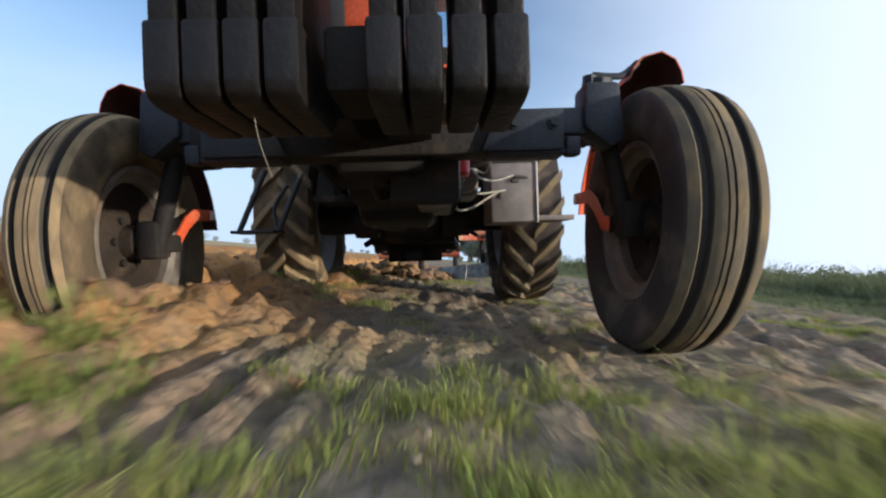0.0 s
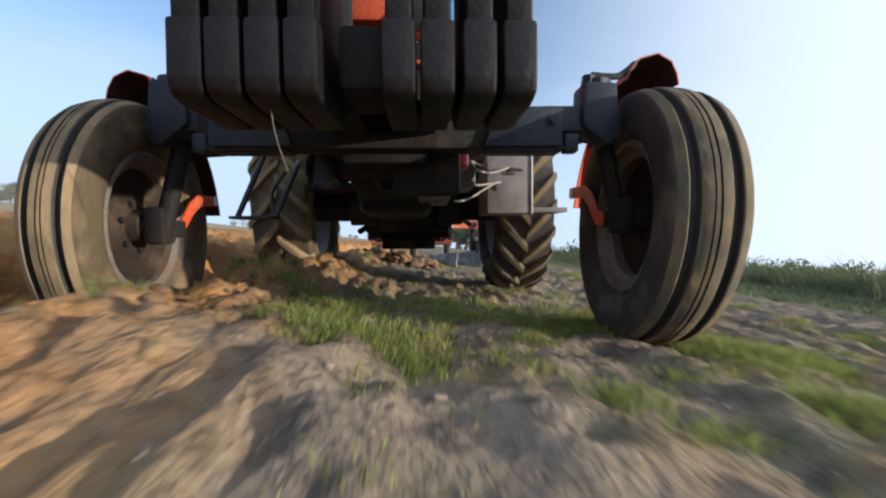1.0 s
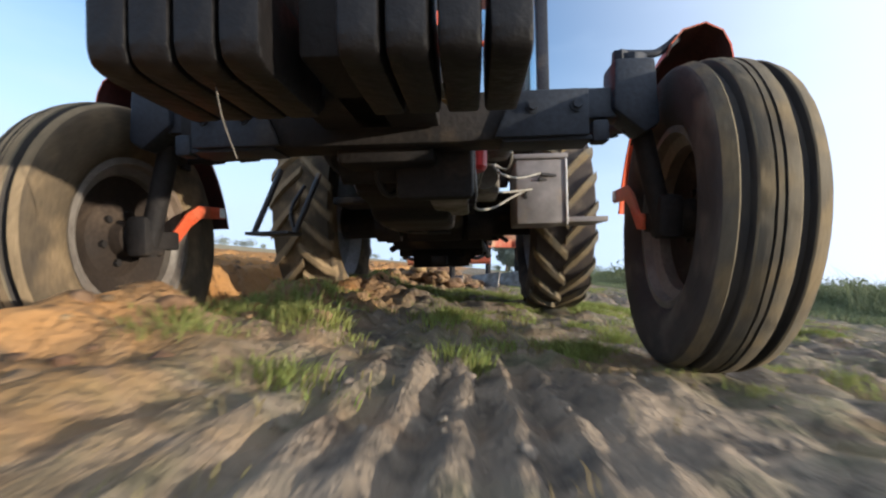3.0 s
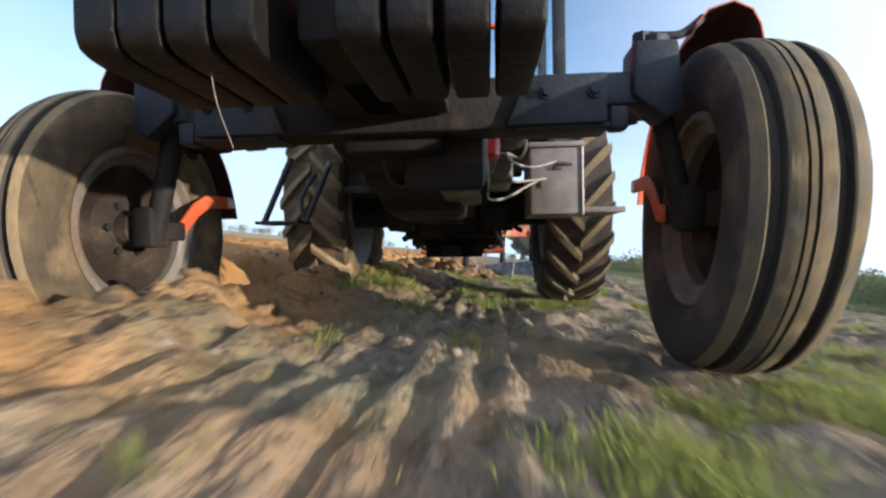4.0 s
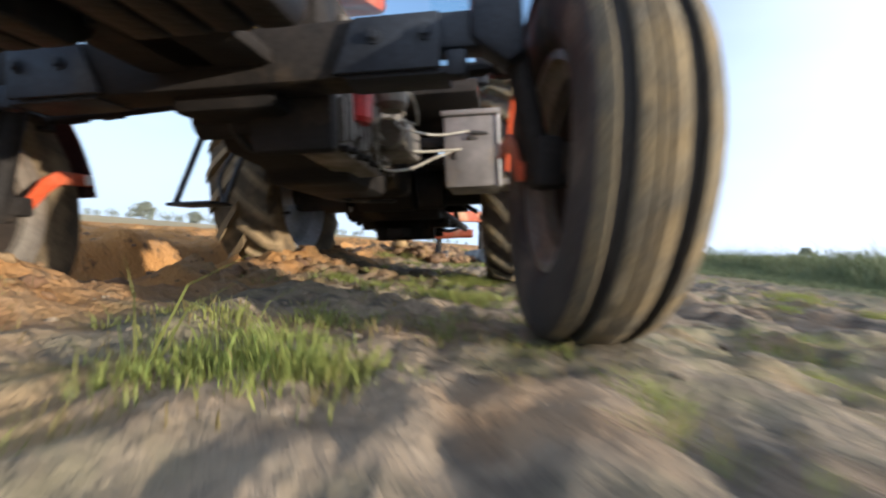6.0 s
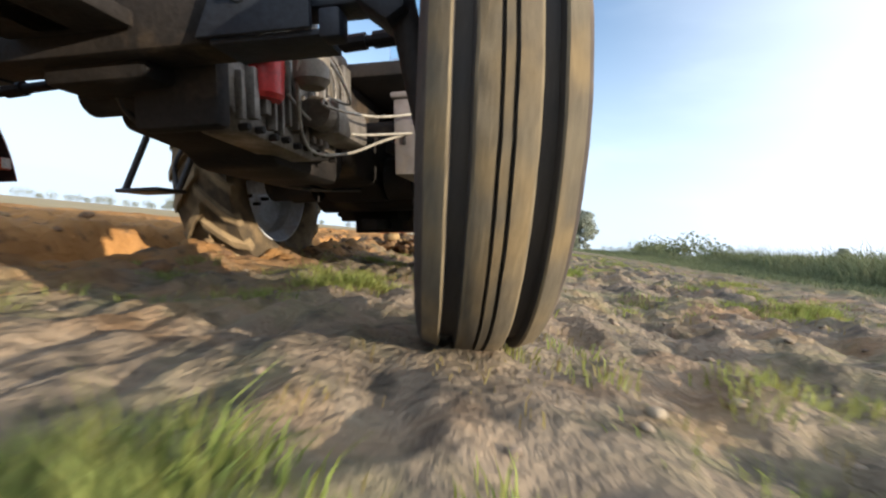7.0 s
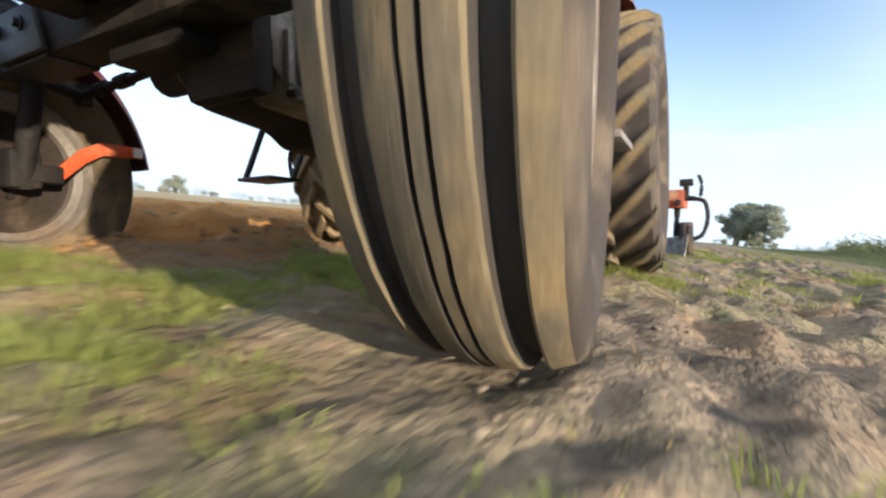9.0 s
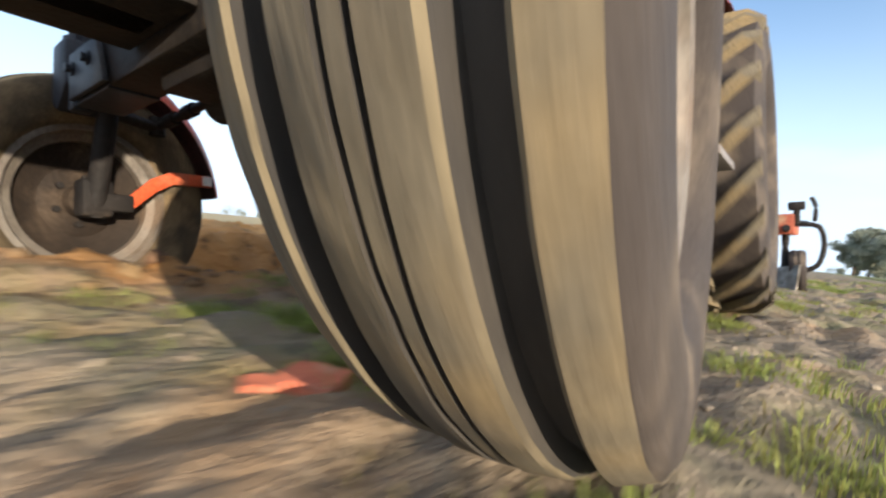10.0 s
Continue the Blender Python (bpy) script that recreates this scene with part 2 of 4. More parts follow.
def ground_material():
    """Sandy soil with moss-green and straw patches on the land, red-brown loam in the ploughed part, stubble far off."""
    m = bpy.data.materials.new("field_soil")
    m.use_nodes = True
    n, l = m.node_tree.nodes, m.node_tree.links
    bsdf = n["Principled BSDF"]
    co = n.new("ShaderNodeTexCoord")

    def cloud(sc, detail=6.0, rough=0.55):
        t = n.new("ShaderNodeTexNoise")
        t.inputs["Scale"].default_value, t.inputs["Detail"].default_value, t.inputs["Roughness"].default_value = sc, detail, rough
        l.new(co.outputs["Object"], t.inputs["Vector"])
        return t.outputs[0]

    def span(v, a, b, lo=0.0, hi=1.0):
        x = n.new("ShaderNodeMapRange")
        for k, value in enumerate((a, b, lo, hi)):
            x.inputs[k + 1].default_value = value
        l.new(v, x.inputs[0])
        return x.outputs[0]

    def mix(fac, a, b):
        x = n.new("ShaderNodeMix")
        x.data_type = "RGBA"
        l.new(fac, x.inputs[0])
        for k, v in ((6, a), (7, b)):
            if isinstance(v, tuple):
                x.inputs[k].default_value = (*v, 1)
            else:
                l.new(v, x.inputs[k])
        return x.outputs[2]

    def arith(op, a, b):
        x = n.new("ShaderNodeMath")
        x.operation = op
        x.use_clamp = True
        for k, v in enumerate((a, b)):
            if isinstance(v, float):
                x.inputs[k].default_value = v
            else:
                l.new(v, x.inputs[k])
        return x.outputs[0]

    sep = n.new("ShaderNodeSeparateXYZ")
    l.new(co.outputs["Object"], sep.inputs[0])
    land = mix(span(cloud(2.2), 0.35, 0.65), (0.18, 0.144, 0.106), (0.275, 0.218, 0.157))
    land = mix(span(cloud(9.0), 0.50, 0.62), land, (0.105, 0.088, 0.07))
    land = mix(span(cloud(24.0, 4), 0.60, 0.72), land, (0.32, 0.26, 0.19))
    green = arith("MULTIPLY", span(cloud(1.3, 7), 0.45, 0.57), span(cloud(14.0, 5), 0.33, 0.6))
    land = mix(arith("MULTIPLY", green, 0.55), land, (0.155, 0.16, 0.075))
    loam = mix(span(cloud(3.0), 0.38, 0.62), (0.32, 0.160, 0.052), (0.42, 0.225, 0.083))
    loam = mix(span(cloud(11.0), 0.58, 0.70), loam, (0.12, 0.075, 0.042))
    edge = arith("ADD", span(sep.outputs[0], -0.55, 0.05, 1.0, 0.0), span(cloud(2.5), 0.35, 0.65, -0.3, 0.3))
    near = mix(edge, land, loam)
    far_left = span(sep.outputs[0], -9.0, -12.0)
    stubble = mix(span(cloud(0.15), 0.35, 0.65), (0.40, 0.32, 0.19), (0.30, 0.25, 0.14))
    near = mix(far_left, near, stubble)
    right = arith("MULTIPLY", span(sep.outputs[0], 3.4, 6.0), span(cloud(0.7, 6), 0.34, 0.5, 0.35, 1.0))
    near = mix(right, near, (0.15, 0.165, 0.065))
    l.new(near, bsdf.inputs["Base Color"])
    bsdf.inputs["Roughness"].default_value = 0.95
    bsdf.inputs["Specular IOR Level"].default_value = 0.2
    b = n.new("ShaderNodeBump")
    b.inputs["Strength"].default_value, b.inputs["Distance"].default_value = 1.0, 0.035
    l.new(arith("ADD", arith("MULTIPLY", cloud(38.0, 5), 0.6), arith("MULTIPLY", cloud(11.0, 5), 0.7)), b.inputs["Height"])
    l.new(b.outputs[0], bsdf.inputs["Normal"])
    return m


FIELD = ground_material()


# ---- builders ----
def mesh_of(name, bm, mat, smooth=30):
    me = bpy.data.meshes.new(name)
    bm.normal_update()
    if smooth:
        for f in bm.faces:
            f.smooth = True
        for e in bm.edges:
            if len(e.link_faces) == 2 and e.calc_face_angle(0) > radians(smooth):
                e.smooth = False
    bm.to_mesh(me)
    bm.free()
    for one in (mat if isinstance(mat, (list, tuple)) else [mat]):
        me.materials.append(one)
    return me


def part(name, bm, mat, parent=None, label="", smooth=30, at=None):
    ob = new(name, mesh_of(name, bm, mat, smooth))
    if at is not None:
        ob.matrix_basis = at
    if parent is not None:
        ob.parent = parent
    if label:
        tagged(ob, label)
    return ob


def thing(name, label, category, group="", kind=""):
    return tagged(new(name), label, category, group, kind)


def box(x0, x1, y0, y1, z0, z1, bevel=0.008, bm=None, m=None):
    bm = bm or bmesh.new()
    t = Matrix.Translation(((x0 + x1) / 2, (y0 + y1) / 2, (z0 + z1) / 2)) @ Matrix.Diagonal((x1 - x0, y1 - y0, z1 - z0, 1))
    one = bmesh.new()
    bmesh.ops.create_cube(one, size=1, matrix=t)
    if bevel:
        bmesh.ops.bevel(one, geom=one.edges[:], offset=bevel, segments=2, profile=0.5, affect="EDGES")
    if m is not None:
        bmesh.ops.transform(one, matrix=m, verts=one.verts)
    return merge(bm, one)


def merge(bm, one):
    tmp = bpy.data.meshes.new("tmp")
    one.to_mesh(tmp)
    one.free()
    bm.from_mesh(tmp)
    bpy.data.meshes.remove(tmp)
    return bm


def rod(a, b, r, bm=None, sides=14, r2=None):
    bm = bm or bmesh.new()
    a, b = Vector(a), Vector(b)
    one = bmesh.new()
    bmesh.ops.create_cone(one, cap_ends=True, segments=sides, radius1=r, radius2=r if r2 is None else r2, depth=(b - a).length)
    bmesh.ops.transform(one, matrix=Matrix.Translation((a + b) / 2) @ (b - a).to_track_quat("Z", "Y").to_matrix().to_4x4(), verts=one.verts)
    return merge(bm, one)


def tube(points, r, bm=None, sides=8, steps=6):
    """A round hose along a smooth curve through the points."""
    bm = bm or bmesh.new()
    p = [Vector(q) for q in points]
    line = []
    for i in range(len(p) - 1):
        a, b, c, d = p[max(0, i - 1)], p[i], p[i + 1], p[min(len(p) - 1, i + 2)]
        for k in range(steps):
            s = k / steps
            line.append(0.5 * (2 * b + (c - a) * s + (2 * a - 5 * b + 4 * c - d) * s**2 + (3 * b - a - 3 * c + d) * s**3))
    line.append(p[-1])
    rings = []
    for i, c in enumerate(line):
        way = (line[min(i + 1, len(line) - 1)] - line[max(i - 1, 0)]).normalized()
        turn = way.to_track_quat("Z", "Y").to_matrix()
        rings.append([bm.verts.new(c + turn @ Vector((r * math.cos(k * math.tau / sides), r * math.sin(k * math.tau / sides), 0))) for k in range(sides)])
    for one, two in zip(rings, rings[1:]):
        for k in range(sides):
            bm.faces.new((one[k], one[(k + 1) % sides], two[(k + 1) % sides], two[k]))
    bm.faces.new(rings[0][::-1])
    bm.faces.new(rings[-1])
    return bm


def lathe(profile, segments=72, bm=None, marks=None, closed=False):
    """Turns a profile of (x, radius) round the x axis. marks: a material index for each stretch of the profile."""
    bm = bm or bmesh.new()
    rings = []
    for x, r in profile:
        rings.append([bm.verts.new((x, r * math.cos(k * math.tau / segments), r * math.sin(k * math.tau / segments))) for k in range(segments)])
    pairs = list(zip(rings, rings[1:])) + ([(rings[-1], rings[0])] if closed else [])
    for i, (one, two) in enumerate(pairs):
        for k in range(segments):
            f = bm.faces.new((one[k], two[k], two[(k + 1) % segments], one[(k + 1) % segments]))
            if marks:
                f.material_index = marks[min(i, len(marks) - 1)]
    bmesh.ops.recalc_face_normals(bm, faces=bm.faces)
    return bm


def plate(outline, thick, axis="x", at=0.0, bevel=0.004, bm=None):
    """A plate cut to an outline of (u, v) and given a thickness along the axis."""
    bm = bm or bmesh.new()
    one = bmesh.new()

    def place(u, v, w):
        return {"x": (w, u, v), "y": (u, w, v), "z": (u, v, w)}[axis]

    lo = [one.verts.new(place(u, v, at - thick / 2)) for u, v in outline]
    hi = [one.verts.new(place(u, v, at + thick / 2)) for u, v in outline]
    one.faces.new(lo)
    one.faces.new(hi[::-1])
    for k in range(len(outline)):
        j = (k + 1) % len(outline)
        one.faces.new((lo[j], lo[k], hi[k], hi[j]))
    bmesh.ops.recalc_face_normals(one, faces=one.faces)
    if bevel:
        bmesh.ops.bevel(one, geom=one.edges[:], offset=bevel, segments=2, profile=0.5, affect="EDGES")
    return merge(bm, one)


# ---- the ground ----
FURROW_X = -0.93


def fbm(x, y, scale, octaves=4, seed=0.0):
    return noise.fractal(Vector((x * scale, y * scale, seed)), 0.7, 2.0, octaves)


def step01(v, a, b):
    s = max(0.0, min(1.0, (v - a) / (b - a)))
    return s * s * (3 - 2 * s)


def height(x, y):
    """The field's surface: trodden land, the open furrow, the ploughed slices beside it and flat stubble beyond."""
    near = step01(-abs(x - 0.6), -14, -5)
    z = 0.012 * fbm(x, y, 0.8, 3, 3.1) * near
    if abs(x) < 9 and -15 < y < 14:
        land = step01(x, -0.65, -0.3) * (1 - 0.5 * step01(x, 3.0, 6))
        rough = 0.75 + 0.4 * step01(x, 1.1, 1.6)
        lumps = 0.026 * fbm(x, 0.55 * y, 4.2, 4, 7.7) + 0.030 * fbm(x, 0.7 * y, 9.0, 2, 1.3) + 0.030 * max(0.0, fbm(x, 0.6 * y, 6.0, 2, 8.1))
        z += land * (rough * lumps - 0.022) + (0.015 - 0.018 * step01(-y, 9.2, 10.2)) * math.exp(-(((x - 0.92) / 0.20) ** 2))
        # long ruts beside the furrow, pressed by the wheels of the pass before
        wander = 0.06 * fbm(0, y, 0.6, 2, 9.0)
        rut = step01(x, -0.5, -0.35) * (1 - step01(x, 0.45, 0.8))
        z += rut * 0.017 * math.sin((x + wander) * 72 + 1.5 * fbm(x, 0.3 * y, 2.0, 2, 12.0)) * max(0.0, 0.55 + 1.1 * fbm(x, 0.4 * y, 1.3, 2, 2.0))
        z += 0.05 * max(0.0, 0.1 + fbm(x, 0.5 * y, 1.7, 3, 15.0)) * math.exp(-(((x + 0.12 - wander) / 0.22) ** 2))
        for c, w in ((1.45, 0.16), (1.95, 0.14)):
            z -= 0.02 * math.exp(-(((x - c - wander) / w) ** 2)) * (1 + 0.5 * math.sin(y * 22 + c * 9))
        ridge = fbm(x, y, 2.1, 4, 5.5)
        # loose rim of soil on the land side of the furrow
        z += max(-0.02, 0.040 + 0.085 * ridge + 0.035 * fbm(x, y, 6.5, 3, 17.0)) * (1 + 0.3 * step01(y, -7.5, -5.5)) * math.exp(-(((x + 0.45 - 0.09 * fbm(0, y, 1.1, 2, 9)) / 0.19) ** 2))
        # open furrow
        f = step01(x, -1.20, -1.06) * (1 - step01(x, -0.66 + 0.04 * ridge, -0.47 + 0.06 * ridge))
        z -= f * (0.150 + 0.015 * ridge)
        # ploughed slices, lying over away from the furrow
        p = 1 - step01(x, -1.22 + 0.05 * ridge, -1.02 + 0.05 * ridge)
        slices = 0.5 + 0.5 * math.sin((x + 1.30 + 0.06 * fbm(0, y, 0.9, 3, 4)) * 17)
        z += p * (0.02 + 0.055 * slices + 0.055 * fbm(x, y, 2.4, 5, 2.2) + 0.03 * fbm(x, y, 9.0, 3, 6.2)) * step01(x, -9, -5)
    return z


def axis_lines(stretches):
    out = []
    for a, b, s in stretches:
        k = max(1, round((b - a) / s))
        out += [a + (b - a) * i / k for i in range(k)]
    return out


def build_ground():
    xs = axis_lines([(-3000, -400, 650), (-400, -60, 60), (-60, -12, 8), (-12, -4, 0.4), (-4, -1.6, 0.06), (-1.6, 2.8, 0.026), (2.8, 5, 0.07), (5, 12, 0.5), (12, 60, 8), (60, 400, 60), (400, 3000, 650)]) + [3000]
    ys = axis_lines([(-3000, -400, 650), (-400, -40, 60), (-40, -14, 3), (-14, -13, 0.15), (-13, 2.0, 0.032), (2.0, 7, 0.06), (7, 14, 0.2), (14, 60, 3), (60, 400, 40), (400, 3000, 650)]) + [3000]
    verts = [(x, y, height(x, y)) for y in ys for x in xs]
    nx = len(xs)
    faces = [(j * nx + i, j * nx + i + 1, (j + 1) * nx + i + 1, (j + 1) * nx + i) for j in range(len(ys) - 1) for i in range(nx - 1)]
    me = bpy.data.meshes.new("ground")
    me.from_pydata(verts, [], faces)
    me.materials.append(FIELD)
    me.polygons.foreach_set("use_smooth", [True] * len(faces))
    tagged(new("ground", me), "sandy field with an open furrow and ploughed red-brown soil", "ground", kind="structure")


build_ground()


def lump_points(r, seed, rough=0.35):
    bm = bmesh.new()
    bmesh.ops.create_icosphere(bm, subdivisions=2, radius=1.0)
    for v in bm.verts:
        k = 1 + rough * noise.fractal(v.co * 1.6 + Vector((seed, 0, 0)), 0.8, 2.0, 3)
        v.co *= k
        v.co.z *= 0.55
    verts = [v.co * r for v in bm.verts]
    faces = [[v.index for v in f.verts] for f in bm.faces]
    bm.free()
    return verts, faces


LUMPS = [lump_points(1.0, s * 7.3, 0.5) for s in range(8)]


def scatter_lumps(name, label, spots, mat, parent=None):
    """Many soil clods in one mesh: spots of (x, y, z, size)."""
    rnd = random.Random(11)
    verts, faces = [], []
    for x, y, z, s in spots:
        v, f = LUMPS[rnd.randrange(len(LUMPS))]
        turn = Euler((rnd.uniform(-0.5, 0.5), rnd.uniform(-0.5, 0.5), rnd.uniform(0, 6.3))).to_matrix()
        base = len(verts)
        verts += [tuple(turn @ (c * s) + Vector((x, y, z))) for c in v]
        faces += [[base + i for i in q] for q in f]
    me = bpy.data.meshes.new(name)
    me.from_pydata(verts, [], faces)
    me.materials.append(mat)
    me.polygons.foreach_set("use_smooth", [True] * len(faces))
    ob = new(name, me)
    if parent:
        ob.parent = parent
    return tagged(ob, label, "soil clods", kind="stuff")


def clod_spots():
    rnd = random.Random(5)
    spots = []
    for _ in range(380):
        x, y = rnd.gauss(-1.7, 0.5), rnd.uniform(-13, 12)
        if x < -1.15:
            s = min(0.05, rnd.lognormvariate(-3.9, 0.45))
            spots.append((x, y, height(x, y) - 0.1 * s, s))
    for _ in range(900):
        x, y = rnd.gauss(-0.50, 0.12), rnd.uniform(-13, 7)
        s = min(0.022, rnd.lognormvariate(-4.7, 0.45))
        spots.append((x, y, height(x, y) + 0.05 * s, s))
    for _ in range(320):
        x, y = rnd.gauss(-0.42, 0.16), rnd.uniform(-13, 7)
        s = min(0.045, rnd.lognormvariate(-3.75, 0.35))
        spots.append((x, y, height(x, y) - 0.1 * s, s))
    return spots


def land_spots():
    rnd = random.Random(6)
    spots = []
    for _ in range(2200):
        x, y = rnd.uniform(-0.3, 3.2), rnd.uniform(-13, 6)
        s = min(0.018, rnd.lognormvariate(-5.0, 0.4))
        spots.append((x, y, height(x, y) + 0.05 * s, s))
    return spots


scatter_lumps("soil_clods", "red-brown clods of turned soil beside the furrow", clod_spots(), SOIL)
scatter_lumps("small_clods", "small dry crumbs of grey-brown soil on the trodden land", land_spots(), LANDSOIL)


# ---- vegetation ----
def blades(name, label, tufts, mat, category="grass", width=0.004):
    """Grass in one mesh: tufts of (x, y, z, blade count, height, spread)."""
    rnd = random.Random(3)
    verts, faces = [], []
    for x, y, z, count, tall, spread in tufts:
        for _ in range(count):
            a, d = rnd.uniform(0, math.tau), spread * math.sqrt(rnd.random())
            bx, by = x + d * math.cos(a), y + d * math.sin(a)
            h = tall * rnd.uniform(0.5, 1.15)
            lean, la = h * rnd.uniform(0.2, 1.3), a + rnd.uniform(-0.9, 0.9)
            w, wa = width * rnd.uniform(0.7, 1.4), rnd.uniform(0, math.pi)
            ox, oy = w * math.cos(wa), w * math.sin(wa)
            lx, ly = lean * math.cos(la), lean * math.sin(la)
            k = len(verts)
            verts += [(bx - ox, by - oy, z - 0.01), (bx + ox, by + oy, z - 0.01),
                      (bx + lx * 0.35 + ox * 0.8, by + ly * 0.35 + oy * 0.8, z + h * 0.6), (bx + lx * 0.35 - ox * 0.8, by + ly * 0.35 - oy * 0.8, z + h * 0.6),
                      (bx + lx, by + ly, z + h * 0.92)]
            faces += [(k, k + 1, k + 2, k + 3), (k + 3, k + 2, k + 4)]
    me = bpy.data.meshes.new(name)
    me.from_pydata(verts, [], faces)
    me.materials.append(mat)
    return tagged(new(name, me), label, category, kind="stuff")


# thicker green clumps on the land: x, y, radius
CLUMPS = ((0.05, -10.85, 0.35), (0.30, -11.35, 0.18), (0.95, -0.75, 0.3), (-0.35, -0.75, 0.25),
          (0.75, -0.95, 0.35), (1.25, -1.05, 0.40), (-0.1, -1.05, 0.16), (0.25, -2.85, 0.14), (0.85, -2.9, 0.16), (0.62, -3.30, 0.10), (-0.52, -3.0, 0.35), (1.35, -2.6, 0.3), (-0.55, -4.6, 0.25), (1.2, -4.9, 0.28),
          (-0.55, -2.35, 0.20), (-0.62, -1.6, 0.25), (0.35, -0.75, 0.40), (0.62, -1.95, 0.22), (1.02, -1.9, 0.26), (0.12, -2.15, 0.10), (-0.10, -3.6, 0.14),
          (0.30, -3.6, 0.11), (0.76, -6.12, 0.34), (0.70, -8.80, 0.20), (0.95, -8.76, 0.13), (0.25, -11.0, 0.5), (0.5, -10.8, 0.4), (-0.62, -1.95, 0.24), (-0.35, -2.5, 0.25), (0.55, -5.3, 0.2), (0.36, -7.40, 0.14), (-0.15, -8.4, 0.3), (0.50, -9.95, 0.40), (0.15, -9.7, 0.45), (0.38, -10.5, 0.35), (0.30, -11.1, 0.40), (0.48, -11.45, 0.12), (0.64, -11.55, 0.10),
          (-0.05, -10.6, 0.35), (1.75, -3.9, 0.25), (2.2, -6.5, 0.3), (2.0, -10.2, 0.25))


def grass_tufts(seed, number, count, tall, cover, clumped=1.0):
    rnd = random.Random(seed)
    out = []
    while len(out) < number:
        x, y = rnd.uniform(-0.75, 3.4), rnd.uniform(-13, 6)
        thick = fbm(x, y, 1.1, 3, 21.0) + 0.6 * fbm(x, y, 4.0, 2, 4.0)
        bunch = max([math.exp(-((x - a) ** 2 + (y - b) ** 2) / (0.8 * r) ** 2) for a, b, r in CLUMPS])
        thick += clumped * (1.25 * bunch - 0.15 + 0.9 * fbm(x, y, 9.0, 2, 33.0))
        if rnd.random() > step01(thick, cover - 0.45, cover + 0.9) or (x < -0.35 and bunch < 0.3 and rnd.random() < 0.8) or (1.15 < x < 2.3 and bunch < 0.3 and rnd.random() < 0.75):
            continue
        out.append((x, y, height(x, y), rnd.randint(count // 2, count), tall * rnd.uniform(0.6, 1.3) * (0.7 + 0.5 * min(1.4, max(0.0, thick))) * (1 - 0.25 * step01(-y, 8.5, 9.3)), 0.055 * rnd.uniform(0.6, 1.5)))
    return out


blades("green_grass", "patches of short green grass on the field", grass_tufts(1, 6400, 30, 0.028, 0.72), GRASS, width=0.0015)
blades("tall_grass", "taller tufts of fresh green grass", grass_tufts(8, 160, 14, 0.055, 1.1) + [(0.26, -7.45, height(0.26, -7.45), 4, 0.20, 0.02), (0.33, -7.38, height(0.33, -7.38), 5, 0.13, 0.03)], GRASS, width=0.0018)
blades("dry_grass", "thin straw-coloured dry grass on the soil", grass_tufts(2, 2800, 9, 0.026, 0.1, 0.3), DRYGRASS, width=0.0014)


def verge_tufts():
    rnd = random.Random(17)
    out = []
    for _ in range(5200):
        x, y = 4.4 + abs(rnd.gauss(0, 4.5)), rnd.uniform(-12, 40)
        tall = 0.06 + 0.36 * step01(x, 5.5, 9.0) * max(0.1, 0.6 + fbm(x, y, 0.35, 3, 6.0))
        out.append((x, y, 0, 18, tall, 0.2))
    return out


def weed_bank_tufts():
    """A ragged bank of high weeds along the field edge."""
    rnd = random.Random(19)
    out = []
    for _ in range(1500):
        s = rnd.random()
        x, y = 7.2 + 5.6 * s + rnd.gauss(0, 0.5), -4 + 28 * s + rnd.gauss(0, 0.6)
        out.append((x, y, 0, 26, (0.30 + 0.75 * max(0.0, 0.35 + fbm(x, y, 0.8, 3, 8.0))) * rnd.uniform(0.6, 1.1), 0.26))
    return out


blades("weed_bank", "ragged bank of high grey-green weeds at the field edge", weed_bank_tufts(), WEED, "weeds", width=0.007)
blades("verge_weeds", "tall grey-green weeds and grass along the field edge", verge_tufts(), WEED, "weeds", width=0.006)


def leaf_cloud(centres, per, size, seed):
    """Small leaf faces round clump centres of (x, y, z, radius)."""
    rnd = random.Random(seed)
    verts, faces = [], []
    for x, y, z, r in centres:
        for _ in range(per):
            d = Vector((rnd.gauss(0, 1), rnd.gauss(0, 1), rnd.gauss(0, 1))).normalized() * r * rnd.random() ** 0.45
            d.z *= 0.8
            c = Vector((x, y, z)) + d
            t = Euler((rnd.uniform(0, 6.3), rnd.uniform(0, 6.3), rnd.uniform(0, 6.3))).to_matrix()
            s = size * rnd.uniform(0.6, 1.5)
            k = len(verts)
            verts += [tuple(c + t @ Vector(q)) for q in ((-s, 0, 0), (0, -0.6 * s, 0), (s, 0, 0), (0, 0.6 * s, 0))]
            faces.append((k, k + 1, k + 2, k + 3))
    return verts, faces


def leaf_mesh(name, centres, per, size, seed, mat):
    verts, faces = leaf_cloud(centres, per, size, seed)
    me = bpy.data.meshes.new(name)
    me.from_pydata(verts, [], faces)
    me.materials.append(mat)
    return me


